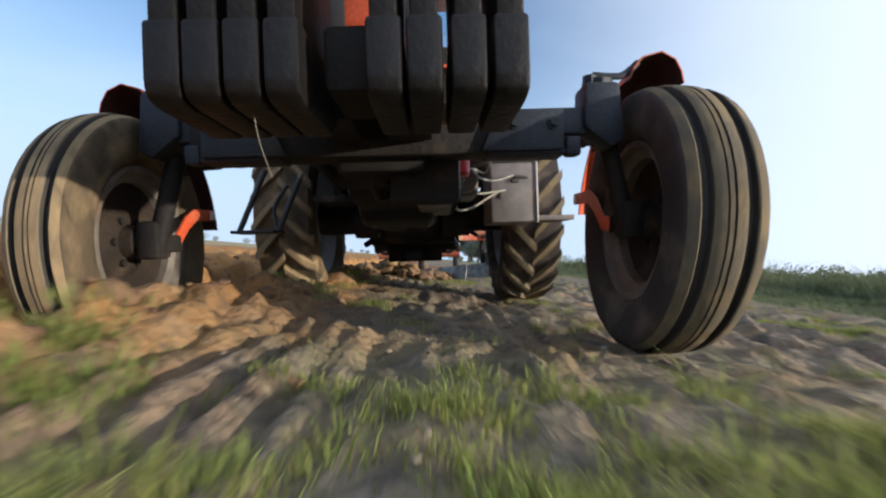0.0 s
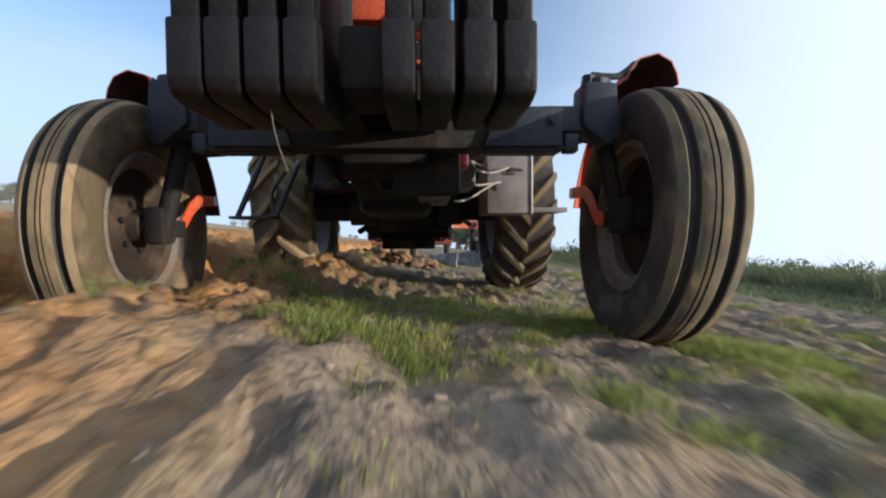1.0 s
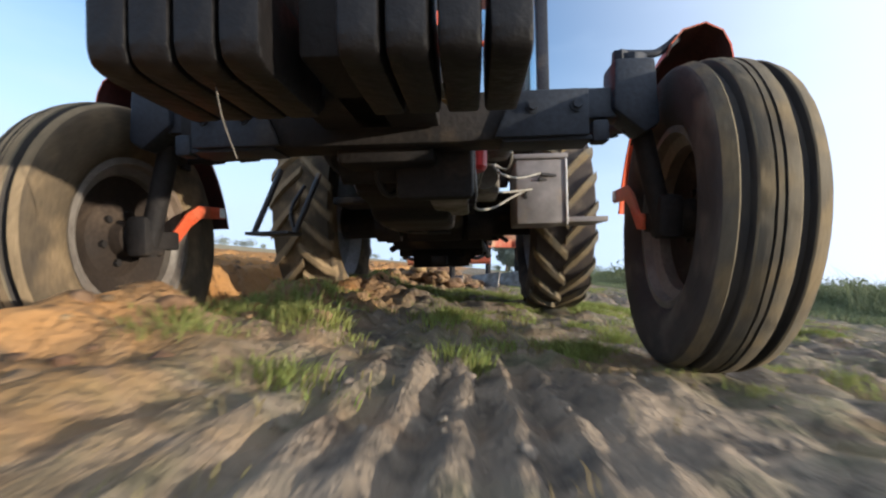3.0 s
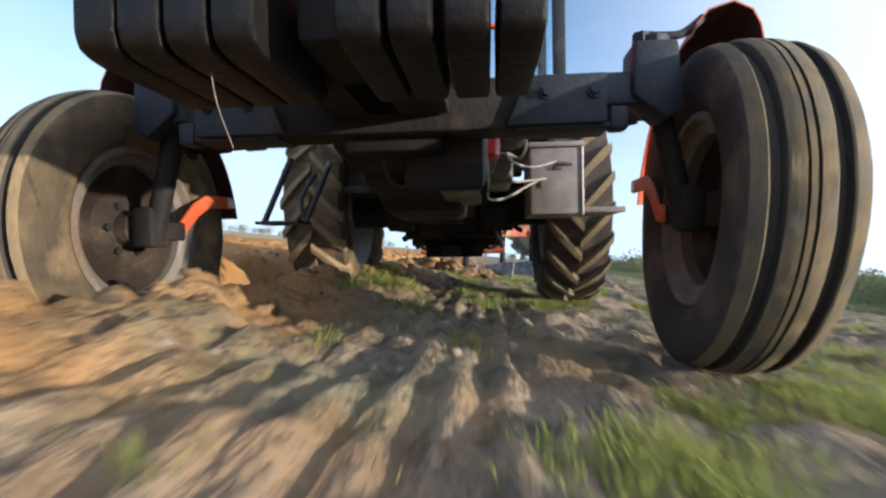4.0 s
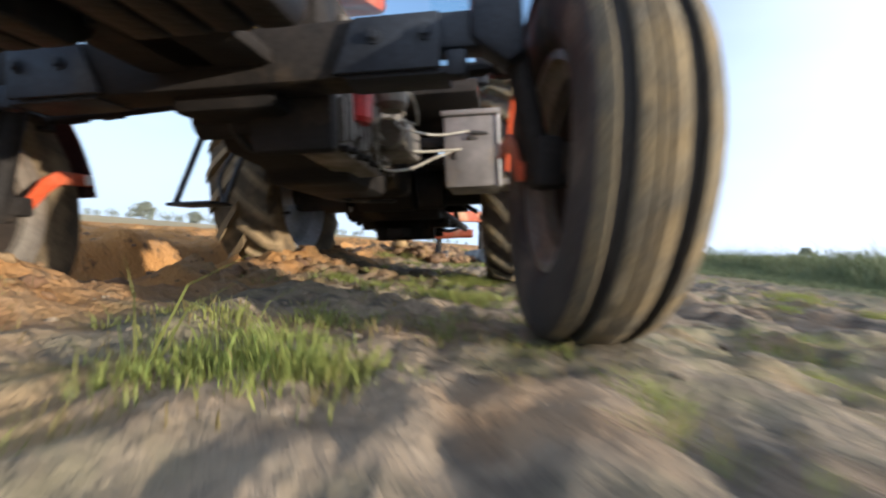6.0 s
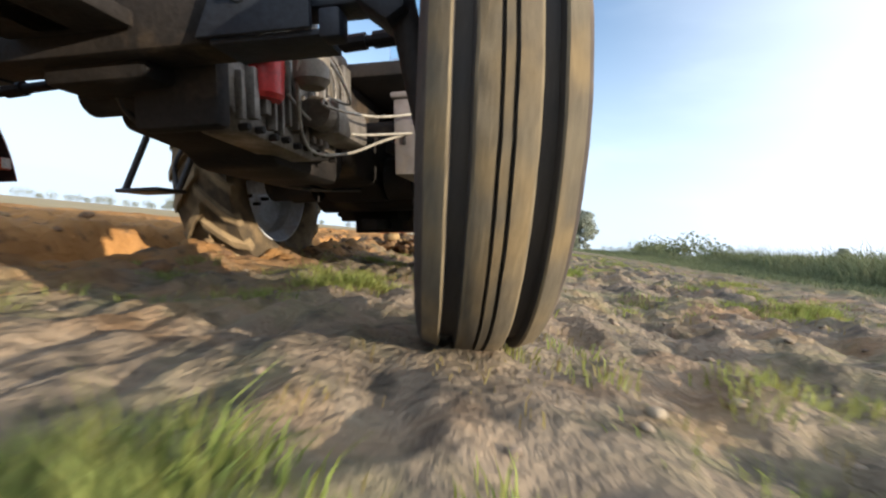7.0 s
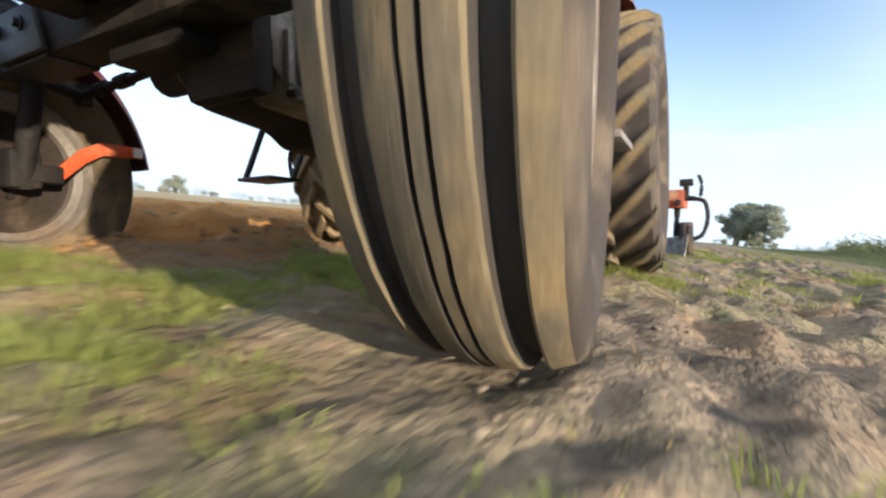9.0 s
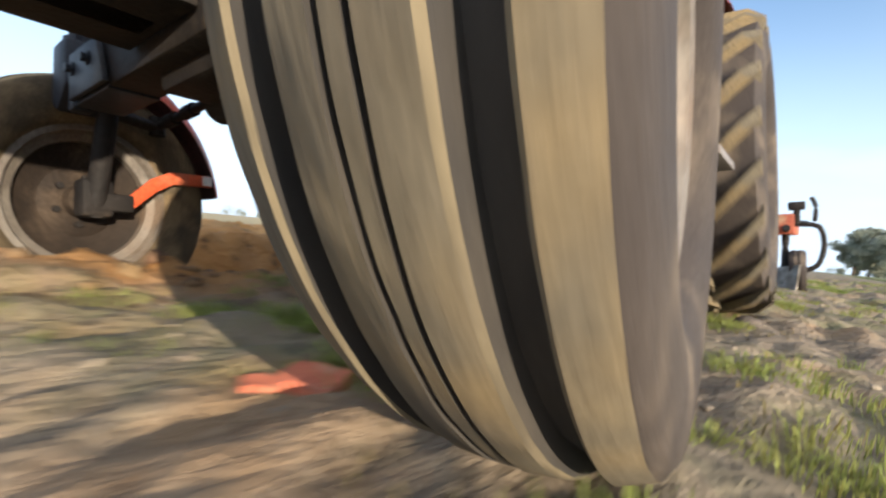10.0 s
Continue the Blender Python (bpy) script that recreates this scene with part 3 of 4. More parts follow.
def tree(x, y, tall, wide, seed, label):
    """A broad-leaved tree: tapered trunk, limbs and a crown of many leaf clumps."""
    rnd = random.Random(seed)
    ob = thing("tree", label, "tree", "field trees")
    ob.location = (x, y, 0)
    bm = rod((0, 0, -0.3), (0.1, 0, tall * 0.55), tall * 0.028, sides=9, r2=tall * 0.014)
    clumps = []
    for k in range(9):
        a = k * 2.4 + rnd.random()
        z0 = tall * rnd.uniform(0.22, 0.5)
        reach = wide * rnd.uniform(0.3, 0.5)
        tip = (reach * math.cos(a), reach * math.sin(a), z0 + tall * rnd.uniform(0.12, 0.3))
        rod((0.05, 0, z0), tip, tall * 0.010, bm, 6, tall * 0.004)
        clumps.append((*tip, wide * 0.2))
    for k in range(44):
        a, d = rnd.uniform(0, 6.3), wide * 0.42 * math.sqrt(rnd.random())
        z = tall * rnd.uniform(0.06, 0.93)
        d *= math.sqrt(max(0.12, 1 - ((z / tall - 0.30) / 0.68) ** 2))
        clumps.append((d * math.cos(a), d * math.sin(a), z, wide * rnd.uniform(0.09, 0.17)))
    part("trunk", bm, BARK, ob)
    crown = new("crown", leaf_mesh("crown", clumps, 190, tall * 0.020, seed, HAZED_LEAF))
    crown.parent = ob
    return ob


tree(9.4, 122, 10.0, 7.5, 1, "broad leafy tree in a clump at the field edge")
tree(12.3, 126, 11.0, 8.0, 2, "broad leafy tree in a clump at the field edge")
tree(15.0, 119, 10.4, 7.5, 3, "broad leafy tree in a clump at the field edge")
tree(76, 120, 6.0, 5, 4, "single leafy tree rising over the hedge")
tree(-248, 150, 10.0, 11, 5, "dark leafy tree far across the stubble field")
tree(-126, 150, 6.5, 8, 6, "dark leafy tree far across the stubble field")
tree(-150, 215, 6.0, 8, 7, "dark leafy tree far across the stubble field")


def far_row(name, label, a, b, number, tall, seed):
    rnd = random.Random(seed)
    centres = []
    for _ in range(number):
        s = rnd.random()
        h = tall * rnd.uniform(0.5, 1.0) * (0.7 + 0.5 * abs(fbm(s * 60, seed, 0.3, 3, 1.0)))
        centres.append((a[0] + (b[0] - a[0]) * s + rnd.gauss(0, 1), a[1] + (b[1] - a[1]) * s + rnd.gauss(0, 1), h * 0.45, h * 0.62))
    return tagged(new(name, leaf_mesh(name, centres, 260, min(0.36, tall * 0.034), seed, WEED if name == "hedge" else HAZED_LEAF)), label, "woods", kind="stuff")


far_row("far_woods", "low dark line of far woods beyond the stubble", (-420, 210), (-90, 420), 70, 10.0, 31)
far_row("far_woods", "low dark line of far woods at the horizon", (-90, 430), (260, 420), 50, 7.0, 32)
far_row("hedge", "grey-green hedge of bushes beyond the verge", (18, 4), (54, 110), 170, 2.7, 33)
far_row("hedge", "grey-green hedge of bushes beyond the verge", (26, 2), (95, 100), 150, 4.0, 34)
far_row("hedge", "loose grey-green bushes along the field edge", (9.5, 15), (17, 62), 46, 2.0, 35)


# ---- the tractor ----
# Its own space: x to its left-hand side, y to its rear, z up, the ground under its wheels at 0
FRONT_R, REAR_R = 0.401, 0.604
FRONT_X, REAR_X, REAR_Y = 0.818, 0.723, 1.856
KING_X = 0.64
STEERING = ((0, -1.0), (2, -2.5), (3.3, -5.0), (5.3, -4.0), (6.0, 8.0), (6.4, 9.5), (7.5, 11.5), (8, 10.0), (8.5, 6.5), (9, 7.0), (9.5, 6.0), (10, 6.0))
HUB_Z = {1: 0.451, -1: 0.434}
HUB_X = {1: 0.818, -1: -0.795}
HUB_Y = {1: 0.032, -1: 0.045}
CAMBER = {1: 3.2, -1: -0.8}
TOE = {1: 0.0, -1: 2.2}
steered = []


def steer(t):
    """How far the front wheels are turned at t seconds, in degrees."""
    return float(np.interp(t, [a for a, _ in STEERING], [d for _, d in STEERING]))


def knuckle(s, t):
    return pose(HUB_X[s], HUB_Y[s], HUB_Z[s], 0, CAMBER[s], steer(t) + TOE[s]) @ pose(s * (KING_X - FRONT_X), 0, 0)


tractor = thing("tractor", "old orange farm tractor with front weights, ploughing a furrow", "tractor")


def wheel_mesh_front():
    """Steel disc wheel: flanged rim, dished disc, hub."""
    p = [(-0.078, 0.222), (-0.078, 0.206), (-0.055, 0.198), (-0.040, 0.176), (0.030, 0.172), (0.052, 0.196), (0.074, 0.205), (0.078, 0.222), (0.066, 0.222), (0.046, 0.205), (0.025, 0.184), (-0.036, 0.187), (-0.052, 0.206), (-0.068, 0.222)]
    bm = lathe([(x, 1.09 * r) for x, r in p], 64, closed=True)
    rim_faces = len(bm.faces)
    disc = [(0.000, 0.194), (0.022, 0.160), (0.034, 0.115), (0.012, 0.080), (0.008, 0.055), (0.050, 0.050), (0.055, 0.0)]
    lathe(disc, 48, bm)
    lathe([(x - 0.012, r) for x, r in disc[:-2]] + [(-0.05, 0.05), (-0.055, 0.001)], 48, bm)
    bm.faces.ensure_lookup_table()
    for f in bm.faces[rim_faces:]:
        f.material_index = 1
    return bm


def tyre_mesh_front():
    """Ribbed tyre: four broad ribs, two wide grooves and a pair of narrow ones."""
    r = FRONT_R
    half = [(0.0055, r - 0.002, 1), (0.006, r - 0.015, 2), (0.0105, r - 0.015, 2), (0.0115, r - 0.001, 1), (0.0365, r - 0.003, 3), (0.0405, r - 0.0065, 3), (0.0435, r - 0.026, 2), (0.065, r - 0.028, 2), (0.068, r - 0.011, 3), (0.0715, r - 0.0085, 3), (0.098, r - 0.018, 1), (0.107, r - 0.030, 0), (0.111, r - 0.055, 0), (0.1125, r - 0.085, 0), (0.109, r - 0.115, 0), (0.099, r - 0.140, 0), (0.089, 0.252, 0), (0.078, 0.244, 0), (0.066, 0.230, 0)]
    left = [(-x, q, m) for x, q, m in half[::-1]]
    full = left + half
    marks = []
    for (x0, q0, m0), (x1, q1, m1) in zip(full, full[1:]):
        if 2 in (m0, m1) and not (m0 == 1 and m1 == 1):
            marks.append(2)
        elif m0 == 3 and m1 == 3:
            marks.append(3)
        elif m0 in (1, 3) and m1 in (1, 3):
            marks.append(1)
        else:
            marks.append(0)
    bm = lathe([(x * 0.97, q) for x, q, _ in full], 120, marks=marks)
    for v in bm.verts:
        q = math.hypot(v.co.y, v.co.z)
        if q > r - 0.05:
            a = math.atan2(v.co.z, v.co.y)
            k = noise.noise(Vector((v.co.x * 40, 9 * math.cos(a), 9 * math.sin(a))))
            v.co.x += 0.0011 * k
            s = 1 - 0.0025 * abs(noise.noise(Vector((v.co.x * 60 + 7, 30 * math.cos(a), 30 * math.sin(a))))) / q
            v.co.y *= s
            v.co.z *= s
    return bm


def tyre_mesh_rear():
    """Traction tyre: rounded carcass with slanting lugs in two rows."""
    r, w = REAR_R, 0.178
    prof = [(-w * 0.72, 0.613 * r), (-w * 0.92, 0.667 * r), (-w, 0.747 * r), (-w * 0.97, 0.827 * r), (-w * 0.86, r - 0.045), (-w * 0.4, r - 0.035), (0, r - 0.033), (w * 0.4, r - 0.035), (w * 0.86, r - 0.045), (w * 0.97, 0.827 * r), (w, 0.747 * r), (w * 0.92, 0.667 * r), (w * 0.72, 0.613 * r)]
    bm = lathe(prof, 80)
    return bm


def lug_mesh(side):
    """One slanting lug of the rear tyre, at the angle 0."""
    r, w = REAR_R, 0.178
    bm = bmesh.new()
    lo, hi = [], []
    for s in (0.0, 0.35, 0.7, 1.0):
        x = side * w * (-0.04 + 1.0 * s)
        a = -0.33 * s
        top = r - 0.012 * s * s - (0.03 if s == 1.0 else 0)
        base = r - 0.055 - (0.03 if s == 1.0 else 0)
        for d in (-0.044, 0.044):
            aa = a + d * (1 + 0.25 * s)
            at = a + d * 0.72 * (1 + 0.25 * s)
            lo.append(bm.verts.new((x, base * math.cos(aa), base * math.sin(aa))))
            hi.append(bm.verts.new((x, top * math.cos(at), top * math.sin(at))))
    for i in range(3):
        b = 2 * i
        bm.faces.new((hi[b], hi[b + 1], hi[b + 3], hi[b + 2]))
        bm.faces.new((lo[b], hi[b], hi[b + 2], lo[b + 2]))
        bm.faces.new((hi[b + 1], lo[b + 1], lo[b + 3], hi[b + 3]))
    bm.faces.new((lo[0], lo[1], hi[1], hi[0]))
    bm.faces.new((lo[6], hi[6], hi[7], lo[7]))
    bmesh.ops.recalc_face_normals(bm, faces=bm.faces)
    return bm


def wheel_mesh_rear():
    p = [(-0.13, 0.475), (-0.13, 0.45), (-0.10, 0.435), (-0.06, 0.40), (0.06, 0.40), (0.10, 0.435), (0.13, 0.45), (0.13, 0.475), (0.11, 0.475), (0.085, 0.45), (0.05, 0.415), (-0.05, 0.415), (-0.085, 0.45), (-0.11, 0.475)]
    bm = lathe(p, 64, closed=True)
    lathe([(0.02, 0.405), (0.05, 0.36), (0.075, 0.27), (0.05, 0.17), (0.05, 0.10), (0.10, 0.09), (0.10, 0.0)], 48, bm)
    lathe([(0.008, 0.405), (0.038, 0.36), (0.063, 0.27), (0.038, 0.17), (0.03, 0.10), (-0.20, 0.09), (-0.20, 0.001)], 48, bm)
    bmesh.ops.scale(bm, vec=(1, REAR_R / 0.75, REAR_R / 0.75), verts=bm.verts)
    return bm


wheels = []
SMALL = Matrix.Diagonal((0.68, 0.95, 0.95, 1))
front_rim_mesh = mesh_of("front_wheel", wheel_mesh_front(), [RIM, SHADED_DISC])
furrow_rim, furrow_tyre = wheel_mesh_front(), tyre_mesh_front()
for bm in (furrow_rim, furrow_tyre):
    bmesh.ops.transform(bm, matrix=SMALL, verts=bm.verts)
furrow_rim_mesh = mesh_of("front_wheel", furrow_rim, [RIM, SHADED_DISC])
furrow_tyre_mesh = mesh_of("tyre", furrow_tyre, [TYRE_SANDY, TREAD_SANDY, GROOVE, TREAD_EDGE], 40)
front_tyre_mesh = mesh_of("tyre", tyre_mesh_front(), [TYRE, TREAD, GROOVE, TREAD_EDGE], 40)
rear_rim_mesh = mesh_of("rear_wheel", wheel_mesh_rear(), RIM_REAR)
rear_tyre_mesh = mesh_of("tyre", tyre_mesh_rear(), TYRE, 35)
furrow_rear_tyre_mesh = mesh_of("tyre", tyre_mesh_rear(), TYRE_SANDY, 35)
lug_meshes = {(side, s): mesh_of("tread_lug", lug_mesh(s), TREAD if side > 0 else TREAD_SANDY, 35) for side in (1, -1) for s in (1, -1)}
bolt_mesh = mesh_of("wheel_bolt", rod((-0.03, 0, 0), (0.035, 0, 0), 0.011, sides=6), IRON)
for side in (1, -1):
    for name, rim, tyre, x, y, r, text in (("front_wheel", front_rim_mesh, front_tyre_mesh, FRONT_X, 0, FRONT_R, "dusty ribbed front tyre, worn and caked with sand"),
                                          ("rear_wheel", rear_rim_mesh, rear_tyre_mesh, REAR_X, REAR_Y, REAR_R, "large dusty tractor tyre with slanting lugs")):
        if side < 0 and y == 0:
            rim, tyre = furrow_rim_mesh, furrow_tyre_mesh
        elif side < 0:
            tyre = furrow_rear_tyre_mesh
        w = new(name, rim)
        w.parent = tractor
        t = new("tyre", tyre)
        t.parent = w
        tagged(t, text)
        ring, bolts = (0.072, 6) if y == 0 else (0.135, 8)
        for k in range(bolts):
            bolt = new("wheel_bolt", bolt_mesh)
            bolt.parent = w
            bolt.matrix_basis = pose(0, 0, 0, 360 * k / bolts, 0, 0) @ pose(0.02, ring, 0)
        if y:
            for half in (1, -1):
                for k in range(21):
                    lug = new("tread_lug", lug_meshes[side, half])
                    lug.parent = w
                    lug.matrix_basis = pose(0, 0, 0, 360 * (k + (0.5 if half > 0 else 0)) / 21, 0, 0)
        wheels.append((w, side, x, y, r))

# front weights: two packs of four slabs with rounded toes, hung on a bracket
SLABS = [-0.329, -0.262, -0.192, -0.122, 0.055, 0.127, 0.205, 0.280]


def slab_mesh():
    low = [(-0.60, 0.80), (-0.60, 0.69), (-0.592, 0.665), (-0.57, 0.657), (-0.54, 0.653), (-0.32, 0.653), (-0.27, 0.69), (-0.27, 0.80)]
    high = [(-0.592, 0.785), (-0.592, 1.06), (-0.57, 1.12), (-0.52, 1.15), (-0.36, 1.15), (-0.28, 1.06), (-0.27, 1.02), (-0.27, 0.785)]
    bm = plate(low, 0.064, "x", 0.0, 0.009)
    return plate(high, 0.050, "x", 0.0, 0.007, bm)


slab = mesh_of("weight_plate", slab_mesh(), WEIGHT)
for x in SLABS:
    one = new("weight_plate", slab)
    one.parent = tractor
    one.matrix_basis = pose(x, 0, 0)
part("weight_bracket", box(-0.16, 0.14, -0.30, -0.05, 0.70, 0.735, 0.006), IRON, tractor)
part("weight_hanger", box(-0.07, 0.03, -0.50, -0.06, 0.70, 0.83, 0.012), IRON, tractor)
part("weight_bar", rod((-0.37, -0.40, 0.98), (0.32, -0.40, 0.98), 0.016), STEEL, tractor)

# front axle: a box beam with sliding ends, kingpins and steering
beam = box(-0.56, 0.34, -0.045, 0.075, 0.66, 0.79, 0.01)
part("axle_beam", beam, IRON, tractor)
for s in (1, -1):
    bm = plate([(s * 0.28, 0.664), (s * 0.518, 0.664), (s * 0.518, 0.782), (s * 0.33, 0.782)], 0.014, "y", -0.056, 0.003)
    for bx in (0.377, 0.488):
        rod((s * bx, -0.080, 0.739), (s * bx, -0.06, 0.739), 0.012, bm, 6)
        rod((s * bx, -0.068, 0.739), (s * bx, -0.06, 0.739), 0.018, bm, 16)
    box(s * 0.30 if s > 0 else -0.53, 0.53 if s > 0 else s * 0.30, -0.045, 0.07, 0.655, 0.668, 0.003, bm)
    part("beam_end_plate", bm, STEEL, tractor, "blue-grey bolted end plate of the axle")
    bm = box(0.46 if s > 0 else -0.62, 0.62 if s > 0 else -0.46, -0.035, 0.045, 0.712, 0.792, 0.008)
    box(s * 0.55 - 0.022, s * 0.55 + 0.022, -0.05, 0.0, 0.648, 0.705, 0.008, bm)
    part("axle_extension", bm, STEEL, tractor)
    k = s * KING_X
    bm = plate([(k - s * 0.055, 0.86), (k + s * 0.05, 0.86), (k + s * 0.06, 0.69), (k + s * 0.02, 0.665), (k - s * 0.06, 0.73)], 0.11, "y", 0.0, 0.014)
    rod((k - s * 0.03, -0.02, 0.85), (k - s * 0.03, -0.02, 0.885), 0.02, bm, 6)
    rod((k, 0, 0.84), (k, 0, 0.875), 0.045, bm, 12)
    part("kingpin_housing", bm, STEEL, tractor)
    bm = rod((s * 0.10, 0, -0.05), (s * 0.02, 0, 0.26), 0.028, sides=18)
    rod((s * 0.08, 0, 0), (s * 0.16, 0, 0), 0.042, bm, 20, 0.034)
    box(-0.032 + s * 0.10, 0.032 + s * 0.10, -0.045, 0.045, -0.055, 0.06, 0.015, bm)
    box(-0.02 + s * 0.085, 0.02 + s * 0.085, 0.0, 0.10, -0.035, 0.02, 0.008, bm)
    steered.append((part("stub_axle", bm, IRON, tractor), s))
    end = (k + s * 0.05 - 0.035, 0.235, 0.69 if s < 0 else 0.752)
    bm = rod((k, 0.02, 0.70), end, 0.018)
    rod((end[0], end[1], end[2] - 0.025), (end[0], end[1], end[2] + 0.035), 0.024, bm, 12)
    part("steering_arm", bm, IRON, tractor)
bm = rod((-0.72, 0.235, 0.695), (0.65, 0.235, 0.755), 0.014)
for x in (-0.62, -0.50, 0.5, 0.58):
    rise = 0.726 + 0.044 * x
    rod((x - 0.03, 0.235, rise), (x + 0.03, 0.235, rise + 0.003), 0.021, bm, 10)
part("tie_rod", bm, IRON, tractor)
bm = rod((-0.17, 0.16, 0.64), (0.13, 0.16, 0.64), 0.05, sides=16)
box(-0.15, 0.12, 0.0, 0.36, 0.62, 0.70, 0.02, bm)
part("axle_pivot", bm, IRON, tractor)


def fender_mesh(s):
    """A narrow arched mudguard above and behind the wheel, in the space of the kingpin's foot."""
    bm = bmesh.new()
    rows = []
    for k in range(21):
        u = k / 20
        a = radians(92 - 86 * u)
        r = 0.520 - 0.005 * u
        cross = [(-0.096, -0.088), (-0.085, -0.055), (-0.058, -0.018), (0.0, 0.0), (0.045, -0.022), (0.066, -0.060), (0.074, -0.095)]
        flat = 1 - 0.55 * u
        rows.append([(FRONT_X - KING_X + x * (1 - 0.25 * u) - 0.03 * u, (r + d * flat) * math.cos(a), (r + d * flat) * math.sin(a)) for x, d in cross])
    grid = [[bm.verts.new(p) for p in row] for row in rows]
    for one, two in zip(grid, grid[1:]):
        for k in range(6):
            bm.faces.new((one[k], one[k + 1], two[k + 1], two[k]))
    bmesh.ops.recalc_face_normals(bm, faces=bm.faces)
    hub = Vector((FRONT_X - KING_X, 0, 0))
    if sum((f.normal.dot(f.calc_center_median() - hub) for f in bm.faces)) < 0:
        bmesh.ops.reverse_faces(bm, faces=bm.faces)
    bmesh.ops.solidify(bm, geom=bm.faces[:], thickness=0.004)
    bm.normal_update()
    # inner faces get the painted shade; the land side's low end stays orange
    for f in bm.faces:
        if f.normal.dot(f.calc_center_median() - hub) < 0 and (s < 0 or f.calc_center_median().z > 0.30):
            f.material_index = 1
    return bm


def mirrored(bm, s):
    if s < 0:
        bmesh.ops.scale(bm, vec=(-0.95, 0.83, 0.92), verts=bm.verts)
        bmesh.ops.reverse_faces(bm, faces=bm.faces)
    return bm


for s in (1, -1):
    steered.append((part("front_fender", mirrored(fender_mesh(s), s), [ORANGE, FENDER_SHADE], tractor, "narrow arched orange mudguard, underside coloured dark as shaded"), s))
    pts = [(0.06, -0.03), (0.12, -0.025), (0.21, 0.045), (0.28, 0.080), (0.455, 0.088), (0.455, 0.132), (0.27, 0.126), (0.19, 0.090), (0.11, 0.022), (0.06, 0.015)]
    steered.append((part("fender_strap", mirrored(plate(pts, 0.010, "x", 0.058 if s > 0 else 0.085, 0.002), s), ORANGE, tractor, "bright orange bent flat strap"), s))
    steered.append((part("reflector", mirrored(box(0.049 if s > 0 else 0.076, 0.052 if s > 0 else 0.079, 0.408, 0.451, 0.092, 0.128, 0), s), WHITE, tractor), s))
    bm = tube([(-0.03, -0.02, 0.438), (0.03, -0.01, 0.440), (0.07, 0.0, 0.450), (0.12, 0.02, 0.495)], 0.011)
    steered.append((part("fender_stay", mirrored(bm, s), STEEL, tractor), s))

# bonnet, grille and radiator support
part("radiator_support", box(-0.25, 0.24, -0.03, 0.10, 0.79, 0.98, 0.01), IRON, tractor)
bm = plate([(-0.05, 1.03), (-0.05, 1.36), (0.04, 1.42), (1.25, 1.49), (1.25, 1.40), (0.10, 1.03)], 0.29, "x", -0.02, 0.03)
part("bonnet", bm, ORANGE, tractor, "orange sheet-metal bonnet")
for x0, x1 in ((-0.20, -0.10), (0.025, 0.165)):
    part("grille_panel", box(x0, x1, -0.062, -0.052, 1.00, 1.38, 0.003), BLACKPAINT, tractor)
part("grille_bar", box(-0.26, 0.26, -0.06, -0.04, 0.905, 0.915, 0.003), ORANGE, tractor)
for k in range(7):
    part("grille_slat", box(-0.24, 0.22, -0.075, -0.052, 1.12 + 0.04 * k, 1.135 + 0.04 * k, 0.003), BLACKPAINT, tractor)
# first: round lens; second: a bracket's sunlit patch put in as a yellow disc
for x, y, z in ((-0.192, -0.19, 0.757), (0.177, -0.254, 0.722)):
    bm = lathe([(0, 0.0), (0.0, 0.024), (0.008, 0.028), (0.03, 0.024), (0.035, 0.0)], 24)
    bmesh.ops.transform(bm, matrix=pose(x, y, z, 0, 0, 90), verts=bm.verts)
    part("yellow_disc", bm, LENS_AND_SUNLIT, tractor, "small yellowish round disc behind the weights")

# engine
bm = box(-0.20, 0.19, 0.18, 1.05, 0.68, 1.02, 0.03)
part("engine_block", bm, IRON, tractor)
for k in range(6):
    part("engine_rib", box(0.192, 0.215, 0.26 + 0.13 * k, 0.34 + 0.13 * k, 0.69, 0.95, 0.008), ALLOY, tractor)
    part("engine_rib", box(-0.23, -0.202, 0.26 + 0.13 * k, 0.34 + 0.13 * k, 0.70, 0.93, 0.008), IRON, tractor)
bm = plate([(0.20, 0.68), (0.22, 0.57), (0.45, 0.545), (0.52, 0.50), (1.02, 0.49), (1.08, 0.55), (1.08, 0.68)], 0.30, "x", -0.01, 0.03)
for k in range(7):
    for s in (-1, 1):
        rod((-0.01 + s * 0.155, 0.28 + 0.12 * k, 0.655), (-0.01 + s * 0.155, 0.28 + 0.12 * k, 0.675), 0.010, bm, 6)
part("oil_pan", bm, IRON, tractor, "black oil pan with caked dirt")
rnd = random.Random(41)
part("engine_side", plate([(0.14, 0.86), (0.15, 0.60), (0.22, 0.545), (0.60, 0.525), (0.82, 0.56), (0.84, 0.86)], 0.13, "x", 0.145, 0.014), ALLOY, tractor, "oily pale alloy engine casing")
y = 0.18
while y < 0.80:
    wide = rnd.uniform(0.010, 0.034)
    part("casing_rib", box(0.205, 0.222 + rnd.uniform(0, 0.022), y, y + wide, 0.56 + rnd.uniform(0, 0.05), 0.80 - rnd.uniform(0, 0.12), 0.004), ALLOY, tractor)
    y += wide + rnd.uniform(0.012, 0.035)
for k in range(9):
    yy = 0.20 + 0.07 * k
    part("casing_bolt", rod((0.205, yy, 0.553 + 0.006 * (k % 2)), (0.232, yy, 0.553 + 0.006 * (k % 2)), 0.010, sides=6), IRON, tractor)
bm = box(0.21, 0.33, 0.56, 0.84, 0.60, 0.72, 0.02)
rod((0.27, 0.50, 0.66), (0.27, 0.58, 0.66), 0.05, bm, 20)
part("injection_pump", bm, ALLOY, tractor, "oily alloy injection pump")
